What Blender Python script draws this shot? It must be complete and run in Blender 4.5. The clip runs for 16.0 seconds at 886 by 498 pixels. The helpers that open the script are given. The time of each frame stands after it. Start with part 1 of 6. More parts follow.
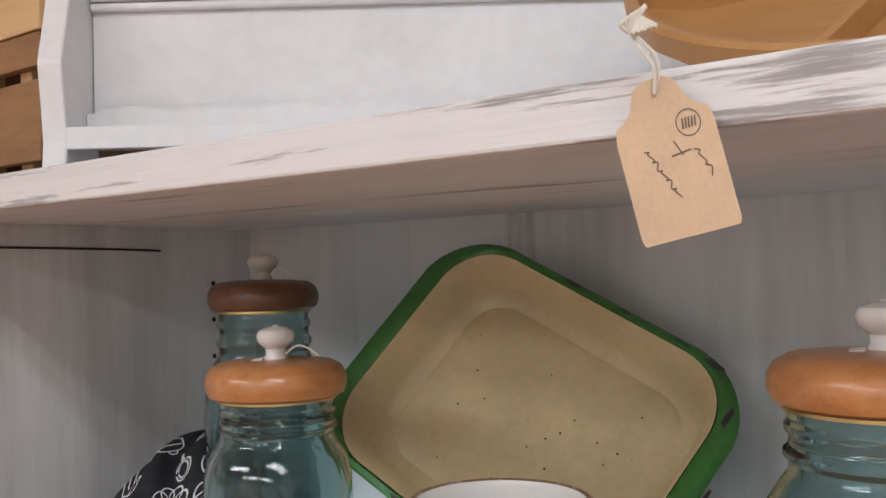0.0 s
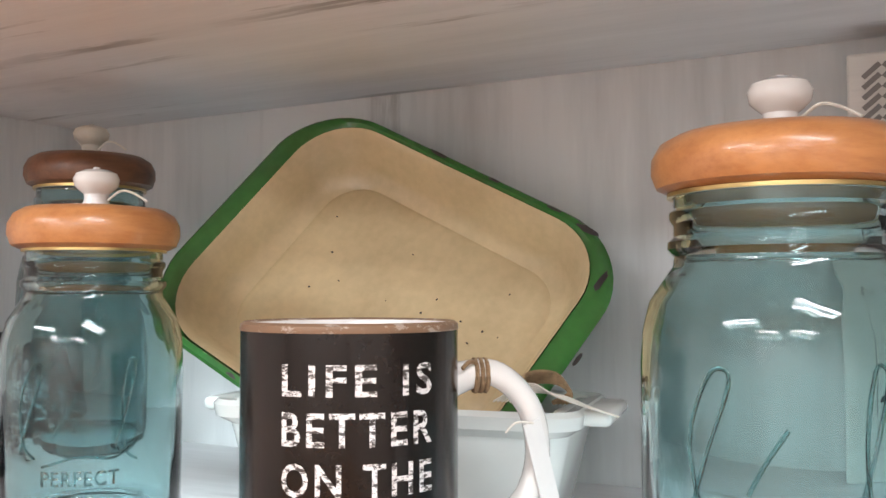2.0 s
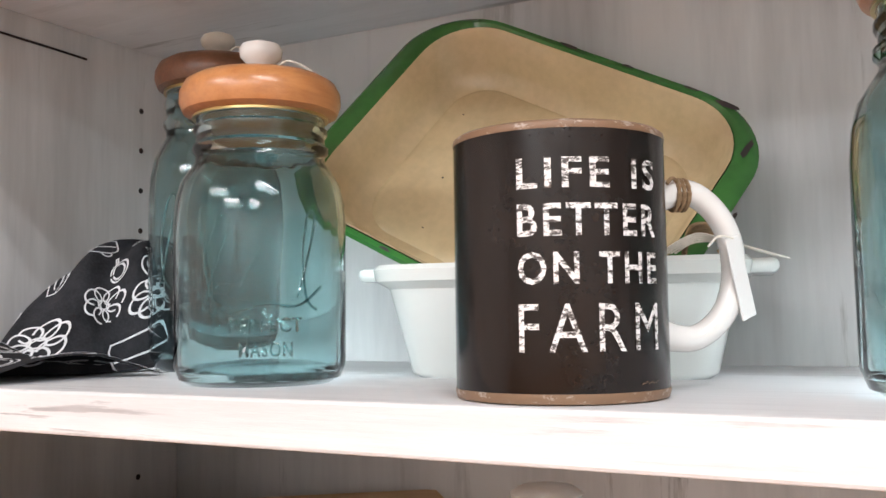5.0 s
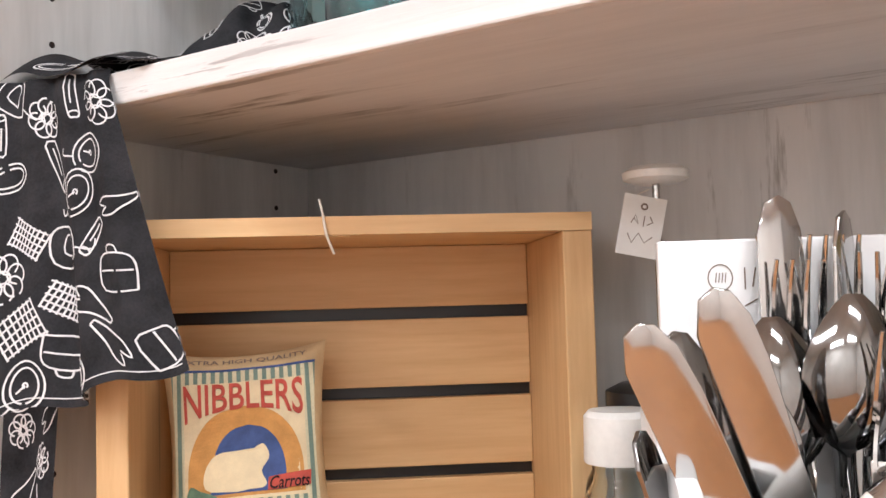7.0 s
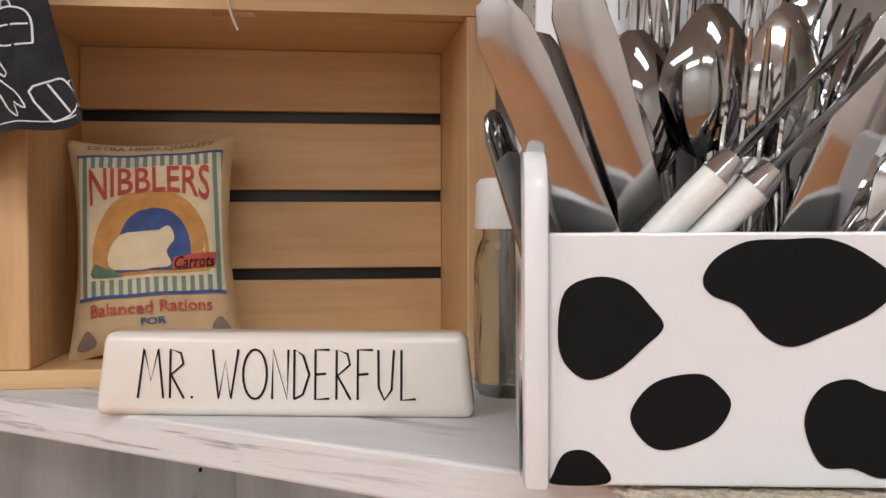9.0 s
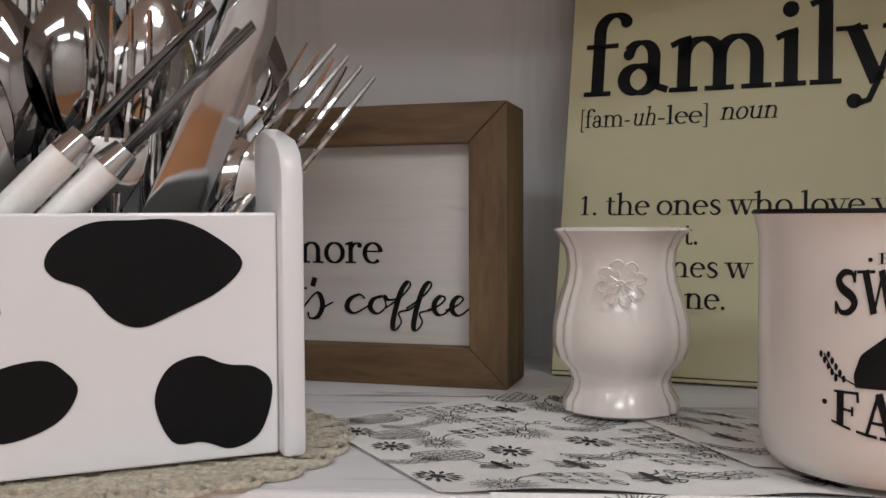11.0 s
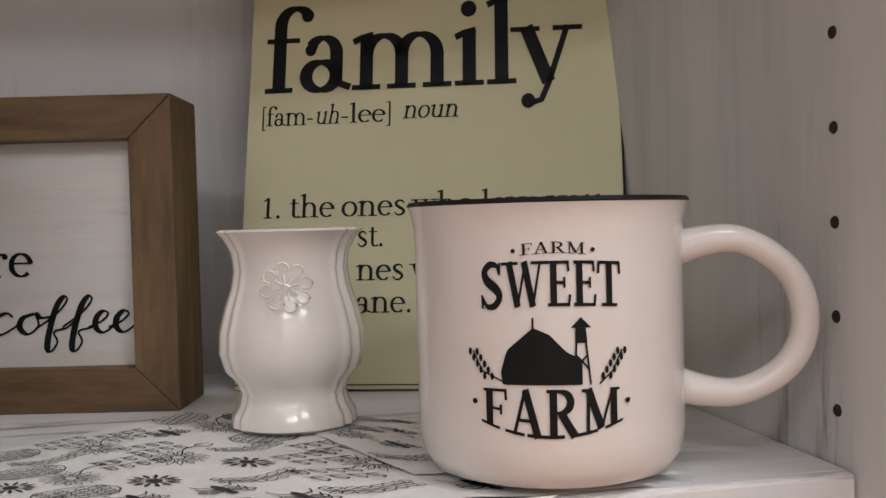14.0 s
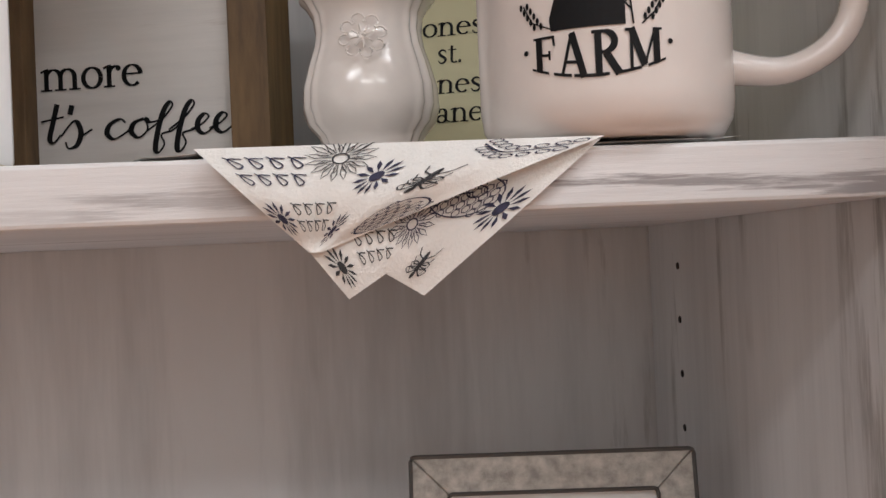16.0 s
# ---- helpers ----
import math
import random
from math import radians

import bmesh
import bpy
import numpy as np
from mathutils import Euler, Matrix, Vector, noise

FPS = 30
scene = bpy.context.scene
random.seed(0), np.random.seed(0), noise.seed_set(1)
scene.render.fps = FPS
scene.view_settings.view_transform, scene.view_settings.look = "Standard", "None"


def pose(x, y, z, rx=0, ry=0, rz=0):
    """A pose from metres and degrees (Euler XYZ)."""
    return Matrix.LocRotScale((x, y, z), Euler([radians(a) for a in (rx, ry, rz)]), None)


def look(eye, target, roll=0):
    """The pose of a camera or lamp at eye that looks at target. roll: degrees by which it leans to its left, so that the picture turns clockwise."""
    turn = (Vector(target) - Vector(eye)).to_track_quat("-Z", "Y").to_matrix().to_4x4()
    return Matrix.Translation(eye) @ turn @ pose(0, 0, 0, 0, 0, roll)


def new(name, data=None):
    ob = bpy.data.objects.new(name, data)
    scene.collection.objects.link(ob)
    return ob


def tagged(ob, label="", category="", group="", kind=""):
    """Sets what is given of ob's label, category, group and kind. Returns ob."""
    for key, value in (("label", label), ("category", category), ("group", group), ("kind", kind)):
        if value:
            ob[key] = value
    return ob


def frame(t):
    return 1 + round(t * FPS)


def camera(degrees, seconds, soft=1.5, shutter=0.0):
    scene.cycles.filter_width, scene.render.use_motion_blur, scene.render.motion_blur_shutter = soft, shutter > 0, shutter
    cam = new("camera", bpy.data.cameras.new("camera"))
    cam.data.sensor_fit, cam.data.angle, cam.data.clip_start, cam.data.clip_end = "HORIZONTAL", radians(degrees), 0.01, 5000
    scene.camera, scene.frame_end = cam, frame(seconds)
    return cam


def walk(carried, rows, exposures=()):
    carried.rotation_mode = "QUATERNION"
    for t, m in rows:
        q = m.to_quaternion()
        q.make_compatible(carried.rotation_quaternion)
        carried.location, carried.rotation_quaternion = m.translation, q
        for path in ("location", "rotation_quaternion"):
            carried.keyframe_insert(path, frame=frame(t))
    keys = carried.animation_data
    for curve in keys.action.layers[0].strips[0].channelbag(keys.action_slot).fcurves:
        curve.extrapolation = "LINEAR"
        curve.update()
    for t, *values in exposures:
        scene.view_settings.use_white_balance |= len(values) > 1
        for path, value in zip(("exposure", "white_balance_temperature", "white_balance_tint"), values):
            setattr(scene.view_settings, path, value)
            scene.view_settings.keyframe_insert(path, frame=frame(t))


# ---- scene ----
cam = camera(50.8, 16.0)
PATH = [
    (0.0, (0.7018, -0.6104, 1.6292), (0.1040, 0.1912, 1.6527), -1.38),
    (0.5, (0.6812, -0.5956, 1.6026), (0.1117, 0.2262, 1.6266), -0.89),
    (1.0, (0.6728, -0.5844, 1.5780), (0.1462, 0.2654, 1.6057), -0.44),
    (1.5, (0.6719, -0.5692, 1.5563), (0.1731, 0.2969, 1.5906), -0.30),
    (2.0, (0.6732, -0.5609, 1.5387), (0.1969, 0.3172, 1.5843), -0.02),
    (2.5, (0.6750, -0.5535, 1.5161), (0.2154, 0.3326, 1.5764), -0.14),
    (3.0, (0.6761, -0.5497, 1.5007), (0.2457, 0.3499, 1.5742), -0.25),
    (3.5, (0.6699, -0.5491, 1.4899), (0.2618, 0.3605, 1.5668), -0.32),
    (4.0, (0.6472, -0.5627, 1.4829), (0.2450, 0.3498, 1.5578), -0.22),
    (4.5, (0.6023, -0.5851, 1.4795), (0.1714, 0.3143, 1.5521), -0.42),
    (7.0, (0.6061, -0.6639, 1.2836), (0.0616, 0.1670, 1.3413), -1.58),
    (7.5, (0.6130, -0.6620, 1.2506), (0.0648, 0.1701, 1.2856), -1.25),
    (8.0, (0.6145, -0.6635, 1.2137), (0.0630, 0.1704, 1.2242), -0.98),
    (8.5, (0.6235, -0.6607, 1.1964), (0.0721, 0.1734, 1.1879), -0.67),
    (9.0, (0.6403, -0.6513, 1.1929), (0.1258, 0.2059, 1.1732), -0.23),
    (9.5, (0.6601, -0.6344, 1.1895), (0.2401, 0.2727, 1.1647), -0.06),
    (10.0, (0.6789, -0.6344, 1.1926), (0.3967, 0.3243, 1.1582), -0.39),
    (12.5, (0.7305, -0.6088, 1.1865), (0.8219, 0.3863, 1.1510), -0.03),
    (13.0, (0.7365, -0.6047, 1.1872), (0.8713, 0.3857, 1.1554), -0.47),
    (13.5, (0.7382, -0.6013, 1.1856), (0.9018, 0.3849, 1.1578), -1.09),
    (14.0, (0.7405, -0.6004, 1.1848), (0.9374, 0.3797, 1.1585), -1.45),
    (14.5, (0.7386, -0.6053, 1.1839), (0.9415, 0.3737, 1.1624), -1.56),
    (15.0, (0.7313, -0.6140, 1.1716), (0.9279, 0.3664, 1.1590), -1.61),
    (15.5, (0.7335, -0.6189, 1.1268), (0.8901, 0.3687, 1.1201), -1.93),
    (16.0, (0.7508, -0.6255, 1.0665), (0.8298, 0.3714, 1.0748), -2.48),
]
EXPOSURES = [(0.0, -0.78), (0.5, -0.70), (1.0, -0.38), (2.5, 0.16), (4.5, 0.06), (7.0, 0.08), (8.0, -0.48), (8.5, -0.54), (9.5, -0.98), (10.2, -1.16), (12.5, -0.93), (16.0, -0.93)]
walk(cam, [(t, look(eye, target, roll)) for t, eye, target, roll in PATH], EXPOSURES)

# ---- world and light ----
world = bpy.data.worlds.new("store_world")
scene.world = world
world.use_nodes = True
world.node_tree.nodes["Background"].inputs[0].default_value = (0.9, 0.93, 1.0, 1)
world.node_tree.nodes["Background"].inputs[1].default_value = 0.2


def area_lamp(name, eye, target, sx, sy, watts, colour):
    data = bpy.data.lights.new(name, "AREA")
    data.shape, data.size, data.size_y, data.energy, data.color = "RECTANGLE", sx, sy, watts, colour
    ob = new(name, data)
    ob.matrix_world = look(eye, target)
    return ob


LAMPS = [((1.55, -1.35, 2.66), 28), ((-0.5, -2.3, 2.66), 28), ((0.3, -3.5, 2.66), 36), ((1.9, -3.2, 2.66), 34)]
for (lx, ly, lz), watts in LAMPS:
    for dy in (-0.11, 0.11):
        area_lamp("ceiling_tube_lamp", (lx, ly + dy, lz), (lx, ly + dy, 0), 1.15, 0.09, watts / 2, (0.875, 0.935, 1.0))

# ---- materials ----


def nodes_of(name):
    m = bpy.data.materials.new(name)
    m.use_nodes = True
    nt = m.node_tree
    return m, nt, nt.nodes["Principled BSDF"]


def coords(nt, scale=(1, 1, 1)):
    tc = nt.nodes.new("ShaderNodeTexCoord")
    mp = nt.nodes.new("ShaderNodeMapping")
    mp.inputs["Scale"].default_value = scale
    nt.links.new(tc.outputs["Object"], mp.inputs["Vector"])
    return mp.outputs["Vector"]


def noise_tex(nt, vec, scale, detail=4, rough=0.55):
    n = nt.nodes.new("ShaderNodeTexNoise")
    n.inputs["Scale"].default_value = scale
    n.inputs["Detail"].default_value = detail
    n.inputs["Roughness"].default_value = rough
    nt.links.new(vec, n.inputs["Vector"])
    return n.outputs["Fac"]


def ramp(nt, fac, stops):
    r = nt.nodes.new("ShaderNodeValToRGB")
    el = r.color_ramp.elements
    while len(el) < len(stops):
        el.new(0.5)
    for e, (p, c) in zip(el, stops):
        e.position, e.color = p, (*c, 1)
    nt.links.new(fac, r.inputs["Fac"])
    return r.outputs["Color"]


def blend(nt, fac, a, b, kind="MIX"):
    m = nt.nodes.new("ShaderNodeMix")
    m.data_type, m.blend_type = "RGBA", kind
    for sock, v in ((m.inputs[0], fac), (m.inputs[6], a), (m.inputs[7], b)):
        if isinstance(v, (int, float)):
            sock.default_value = v
        elif isinstance(v, tuple):
            sock.default_value = (*v, 1)
        else:
            nt.links.new(v, sock)
    return m.outputs[2]


def bumped(nt, bsdf, fac, strength, dist=0.001):
    b = nt.nodes.new("ShaderNodeBump")
    b.inputs["Strength"].default_value = strength
    b.inputs["Distance"].default_value = dist
    nt.links.new(fac, b.inputs["Height"])
    nt.links.new(b.outputs["Normal"], bsdf.inputs["Normal"])


def plain(name, colour, rough=0.5, metal=0.0, vary=0.12, scale=25, bump=0.15, coat=0.0, spec=0.5):
    """A surface with soft blotches and a fine grain."""
    m, nt, p = nodes_of(name)
    v = coords(nt)
    big = noise_tex(nt, v, scale, 3)
    fine = noise_tex(nt, v, scale * 14, 4)
    lo = tuple(max(0.0, c * (1 - vary)) for c in colour)
    hi = tuple(min(1.0, c * (1 + vary * 0.6)) for c in colour)
    c = ramp(nt, big, [(0.3, lo), (0.7, hi)])
    c = blend(nt, 0.25, c, ramp(nt, fine, [(0.35, lo), (0.65, hi)]))
    nt.links.new(c, p.inputs["Base Color"])
    p.inputs["Roughness"].default_value = rough
    p.inputs["Metallic"].default_value = metal
    p.inputs["Coat Weight"].default_value = coat
    p.inputs["Coat Roughness"].default_value = 0.08
    p.inputs["Specular IOR Level"].default_value = spec
    bumped(nt, p, fine, bump, 0.0006)
    return m


def wood(name, light, dark, stretch, rough=0.5, knots=True, coat=0.0, bump=0.25):
    """Timber: long streaks, some rings and darker knots. stretch: scale per axis, small along the grain."""
    m, nt, p = nodes_of(name)
    v = coords(nt, stretch)
    info = nt.nodes.new("ShaderNodeObjectInfo")
    add = nt.nodes.new("ShaderNodeVectorMath")
    add.operation = "ADD"
    nt.links.new(v, add.inputs[0])
    mul = nt.nodes.new("ShaderNodeMath")
    mul.operation = "MULTIPLY"
    mul.inputs[1].default_value = 37.0
    nt.links.new(info.outputs["Random"], mul.inputs[0])
    nt.links.new(mul.outputs[0], add.inputs[1])
    vv = add.outputs[0]
    grain = noise_tex(nt, vv, 1.0, 6, 0.62)
    streak = noise_tex(nt, vv, 3.2, 5, 0.6)
    mid = tuple((a + b) / 2 for a, b in zip(light, dark))
    c = ramp(nt, grain, [(0.28, dark), (0.46, mid), (0.7, light)])
    c = blend(nt, 0.35, c, ramp(nt, streak, [(0.35, dark), (0.6, light)]))
    if knots:
        vo = nt.nodes.new("ShaderNodeTexVoronoi")
        vo.inputs["Scale"].default_value = 0.42
        nt.links.new(vv, vo.inputs["Vector"])
        k = ramp(nt, vo.outputs["Distance"], [(0.03, (1, 1, 1)), (0.11, (0, 0, 0))])
        c = blend(nt, k, c, tuple(x * 0.45 for x in dark))
    nt.links.new(c, p.inputs["Base Color"])
    p.inputs["Roughness"].default_value = rough
    p.inputs["Coat Weight"].default_value = coat
    p.inputs["Coat Roughness"].default_value = 0.15
    bumped(nt, p, streak, bump, 0.0008)
    return m


def worn_paint(name, paint, under, stretch, cover=0.62, rough=0.6, smear=0.3):
    """White brushed paint that has worn through to grey wood in streaks."""
    m, nt, p = nodes_of(name)
    v = coords(nt, stretch)
    vi = coords(nt)
    streak = noise_tex(nt, v, 1.0, 7, 0.68)
    patch = noise_tex(nt, vi, 5.0, 4)
    brush = noise_tex(nt, v, 4.0, 5, 0.7)
    base = ramp(nt, patch, [(0.3, tuple(x * 0.9 for x in paint)), (0.7, paint)])
    base = blend(nt, 0.3, base, ramp(nt, brush, [(0.3, tuple(x * 0.82 for x in paint)), (0.6, paint)]))
    wash = noise_tex(nt, v, 0.32, 6, 0.72)
    base = blend(nt, smear, base, ramp(nt, wash, [(0.42, paint), (0.70, tuple(x * 0.50 for x in paint))]))
    mask = ramp(nt, streak, [(cover, (0, 0, 0)), (cover + 0.07, (1, 1, 1))])
    mask = blend(nt, 1.0, mask, ramp(nt, patch, [(0.42, (0, 0, 0)), (0.62, (1, 1, 1))]), "MULTIPLY")
    c = blend(nt, mask, base, under)
    nt.links.new(c, p.inputs["Base Color"])
    p.inputs["Roughness"].default_value = rough
    bumped(nt, p, brush, 0.3, 0.0008)
    return m


def glass(name, tint, rough=0.02):
    m, nt, p = nodes_of(name)
    v = coords(nt, (1, 1, 0.10))
    wav = noise_tex(nt, v, 55, 2)
    p.inputs["Base Color"].default_value = (*tint, 1)
    p.inputs["Roughness"].default_value = rough
    p.inputs["IOR"].default_value = 1.45
    p.inputs["Transmission Weight"].default_value = 1.0
    bumped(nt, p, wav, 0.32, 0.002)
    return m


def steel(name, tone=0.62, rough=0.09):
    m, nt, p = nodes_of(name)
    v = coords(nt)
    n = noise_tex(nt, v, 60, 3)
    c = ramp(nt, n, [(0.3, (tone * 0.9,) * 3), (0.7, (tone, tone * 0.99, tone * 0.97))])
    nt.links.new(c, p.inputs["Base Color"])
    p.inputs["Metallic"].default_value = 1.0
    r = ramp(nt, noise_tex(nt, v, 22, 3), [(0.3, (rough * 0.6,) * 3), (0.75, (rough * 2.0,) * 3)])
    nt.links.new(r, p.inputs["Roughness"])
    return m


def chipped(name, paint, under, cover=0.56, scale=120):
    """Paint or ink broken up by fine scratches and flecks."""
    m, nt, p = nodes_of(name)
    v = coords(nt, (1, 1, 2.2))
    n = noise_tex(nt, v, scale, 5, 0.75)
    mask = ramp(nt, n, [(cover, (0, 0, 0)), (cover + 0.04, (1, 1, 1))])
    nt.links.new(blend(nt, mask, paint, under), p.inputs["Base Color"])
    p.inputs["Roughness"].default_value = 0.4
    return m


def striped(name, a, b, axis, period, rough=0.9):
    """Woven stripes of two colours across one axis."""
    m, nt, p = nodes_of(name)
    v = coords(nt)
    sep = nt.nodes.new("ShaderNodeSeparateXYZ")
    nt.links.new(v, sep.inputs[0])
    mod = nt.nodes.new("ShaderNodeMath")
    mod.operation = "PINGPONG"
    mod.inputs[1].default_value = period / 2
    nt.links.new(sep.outputs[axis], mod.inputs[0])
    dv = nt.nodes.new("ShaderNodeMath")
    dv.operation = "DIVIDE"
    dv.inputs[1].default_value = period / 2
    nt.links.new(mod.outputs[0], dv.inputs[0])
    c = ramp(nt, dv.outputs[0], [(0.45, a), (0.55, b)])
    weave = noise_tex(nt, v, 900, 3)
    nt.links.new(blend(nt, 0.2, c, ramp(nt, weave, [(0.3, (0.2, 0.2, 0.2)), (0.7, (0.9, 0.9, 0.9))]), "OVERLAY"), p.inputs["Base Color"])
    p.inputs["Roughness"].default_value = rough
    bumped(nt, p, weave, 0.4, 0.0005)
    return m


PAINT = (0.80, 0.79, 0.80)
M_wall = worn_paint("brushed_white_wall", (0.72, 0.715, 0.71), (0.30, 0.285, 0.27), (26, 26, 2.6), 0.61, smear=0.75)
M_wall_side = worn_paint("streaked_white_side", (0.72, 0.715, 0.71), (0.28, 0.265, 0.255), (30, 30, 2.6), 0.57, smear=0.6)
M_shelf = worn_paint("worn_white_shelf", PAINT, (0.32, 0.30, 0.295), (4, 45, 60), 0.57)
M_shelf_edge = worn_paint("worn_white_edge", (0.82, 0.81, 0.81), (0.34, 0.32, 0.32), (7, 60, 130), 0.53)
M_hole = plain("dark_hole", (0.03, 0.02, 0.018), 0.9)
M_store = plain("store_wall", (0.80, 0.77, 0.74), 0.8, scale=1.5)
M_floor = wood("orange_wood_floor", (0.53, 0.245, 0.10), (0.37, 0.15, 0.058), (1.5, 14, 14), 0.45)
M_ceiling = plain("store_ceiling", (0.78, 0.76, 0.74), 0.9, scale=2)
M_pine = wood("pale_pine", (0.72, 0.47, 0.24), (0.56, 0.32, 0.14), (60, 60, 5), 0.5)
M_pine_x = wood("pale_pine_along", (0.74, 0.49, 0.25), (0.60, 0.35, 0.16), (4.5, 70, 70), 0.5)
M_lid = wood("orange_turned_wood", (0.56, 0.25, 0.09), (0.38, 0.14, 0.045), (16, 70, 110), 0.32, knots=False, coat=0.35)
M_walnut = wood("dark_turned_walnut", (0.20, 0.085, 0.04), (0.085, 0.035, 0.018), (16, 80, 120), 0.4, knots=False, coat=0.2)
M_frame = wood("brown_stained_frame", (0.20, 0.118, 0.052), (0.05, 0.027, 0.012), (9, 60, 60), 0.6)
M_frame_v = wood("brown_stained_frame_upright", (0.20, 0.118, 0.052), (0.05, 0.027, 0.012), (60, 60, 9), 0.6)
M_bowl = wood("honey_bowl_wood", (0.56, 0.30, 0.11), (0.44, 0.21, 0.07), (8, 30, 30), 0.4, knots=False, coat=0.2)
M_crate_old = wood("brown_crate_wood", (0.36, 0.19, 0.08), (0.20, 0.095, 0.04), (8, 50, 50), 0.6)
M_white_wood = plain("gloss_white_paint", (0.84, 0.83, 0.84), 0.45, scale=6)
M_porcelain = plain("white_porcelain", (0.82, 0.80, 0.77), 0.12, scale=10, vary=0.04, bump=0.02, coat=0.5)
M_old_porcelain = plain("aged_porcelain", (0.62, 0.58, 0.50), 0.3, scale=40)
M_milk = plain("milk_glass", (0.80, 0.83, 0.80), 0.15, scale=8, vary=0.03, bump=0.02, coat=0.4)
M_stoneware = plain("pinkish_white_stoneware", (0.80, 0.74, 0.70), 0.22, scale=9, vary=0.04, bump=0.04, coat=0.5)
M_vase = plain("ivory_glazed_ceramic", (0.80, 0.73, 0.68), 0.18, scale=14, vary=0.05, bump=0.03, coat=0.6)
M_sign_ceramic = plain("cream_ceramic", (0.82, 0.76, 0.68), 0.2, scale=10, vary=0.03, bump=0.02, coat=0.4)
M_aqua = glass("aqua_glass", (0.58, 0.745, 0.755))
M_aqua_deep = glass("aqua_glass_letters", (0.46, 0.70, 0.71))
M_clear = glass("clear_glass", (0.90, 0.94, 0.93))
M_gold = plain("brass_band", (0.62, 0.46, 0.20), 0.3, 1.0)
M_black_glaze = plain("black_brown_glaze", (0.013, 0.009, 0.0075), 0.22, scale=30, vary=0.5, bump=0.03, coat=0.1, spec=0.3)
M_gilt = chipped("worn_gold_rim", (0.22, 0.13, 0.075), (0.42, 0.34, 0.28), 0.56, 120)
M_distress = chipped("scratched_white_print", (0.82, 0.80, 0.79), (0.05, 0.04, 0.035), 0.505, 300)
M_ink = plain("black_print", (0.010, 0.010, 0.011), 0.5, vary=0.3, spec=0.15)
M_ink_soft = plain("grey_brown_pencil", (0.20, 0.15, 0.12), 0.8)
M_cream = plain("cream_enamel", (0.66, 0.52, 0.31), 0.26, scale=13, vary=0.20, bump=0.05, coat=0.4)
M_green = plain("green_enamel", (0.035, 0.16, 0.03), 0.25, scale=14, vary=0.25, bump=0.05, coat=0.5)
M_chip = plain("chipped_dark_iron", (0.03, 0.022, 0.02), 0.7)
M_twine = plain("brown_twine", (0.34, 0.22, 0.12), 0.9, scale=300, vary=0.4, bump=0.8)
M_thread = plain("white_thread", (0.78, 0.74, 0.66), 0.9, scale=300)
M_tag = plain("tan_card", (0.70, 0.50, 0.33), 0.8, scale=30, vary=0.16)
M_paper = plain("white_paper", (0.80, 0.79, 0.77), 0.85, scale=20, vary=0.05)
M_cloth_black = plain("charcoal_cotton", (0.030, 0.030, 0.034), 0.95, scale=45, vary=0.55, bump=0.6, spec=0.15)
M_line = plain("white_line_print", (0.72, 0.72, 0.74), 0.9, scale=200)
M_cloth_cream = plain("cream_cotton", (0.84, 0.825, 0.79), 0.95, scale=60, vary=0.06, bump=0.5)
M_navy = plain("ink_blue_print", (0.045, 0.045, 0.085), 0.9, scale=300, vary=0.5)
M_char = plain("ink_grey_print", (0.05, 0.05, 0.055), 0.9, scale=300, vary=0.5)
M_steel = steel("polished_steel", 0.55, 0.08)
# the same steel, with reflections of dark surroundings put into its colour
M_steel_dark_reflection = steel("steel_painted_dark_reflection", 0.30, 0.06)
M_pearl = plain("white_plastic_handle", (0.84, 0.83, 0.80), 0.3)
M_cow_white = plain("white_lacquer", (0.84, 0.84, 0.85), 0.3, scale=8, vary=0.03, bump=0.03, coat=0.3)
M_cow_black = plain("black_lacquer_spot", (0.006, 0.0065, 0.007), 0.5, spec=0.15, vary=0.3)
M_doily = plain("ecru_crochet", (0.76, 0.68, 0.54), 0.95, scale=350, vary=0.4, bump=1.0)
M_sack = plain("tan_sackcloth", (0.58, 0.41, 0.23), 0.95, scale=60, vary=0.14, bump=0.6)
M_red = plain("faded_red_print", (0.52, 0.085, 0.06), 0.9, scale=120, vary=0.3)
M_blue = plain("faded_blue_print", (0.06, 0.10, 0.26), 0.9, scale=120, vary=0.3)
M_orange = plain("faded_orange_print", (0.62, 0.30, 0.09), 0.9, scale=90, vary=0.25)
M_creamprint = plain("pale_cream_print", (0.76, 0.62, 0.40), 0.9, scale=90)
M_leafprint = plain("green_print", (0.12, 0.20, 0.13), 0.9, scale=150, vary=0.4)
M_stripe = striped("green_cream_stripe", (0.62, 0.56, 0.38), (0.17, 0.24, 0.20), 0, 0.0052)
M_yellow = plain("pale_olive_board", (0.62, 0.58, 0.36), 0.5, scale=5, vary=0.05, bump=0.03)
M_board = worn_paint("whitewashed_board", (0.74, 0.70, 0.66), (0.45, 0.38, 0.33), (5, 60, 60), 0.58)
# the press lid's plastic, and the black that stands for shade behind crate slats
M_black_plastic_and_shade = plain("black_plastic_and_gap_shade", (0.01, 0.01, 0.011), 0.35)
M_zinc = plain("mottled_zinc", (0.46, 0.44, 0.40), 0.5, 0.35, vary=0.5, scale=160, bump=0.4)
M_zinc_dark = plain("dark_zinc_edge", (0.10, 0.095, 0.09), 0.5, 0.4)
M_stripe_grey = plain("grey_ink", (0.24, 0.22, 0.21), 0.8)
M_tube = bpy.data.materials.new("lit_tube_cover")
M_tube.use_nodes = True
M_tube.node_tree.nodes["Principled BSDF"].inputs["Emission Color"].default_value = (1, 0.96, 0.92, 1)
M_tube.node_tree.nodes["Principled BSDF"].inputs["Emission Strength"].default_value = 9.0

# ---- mesh helpers ----


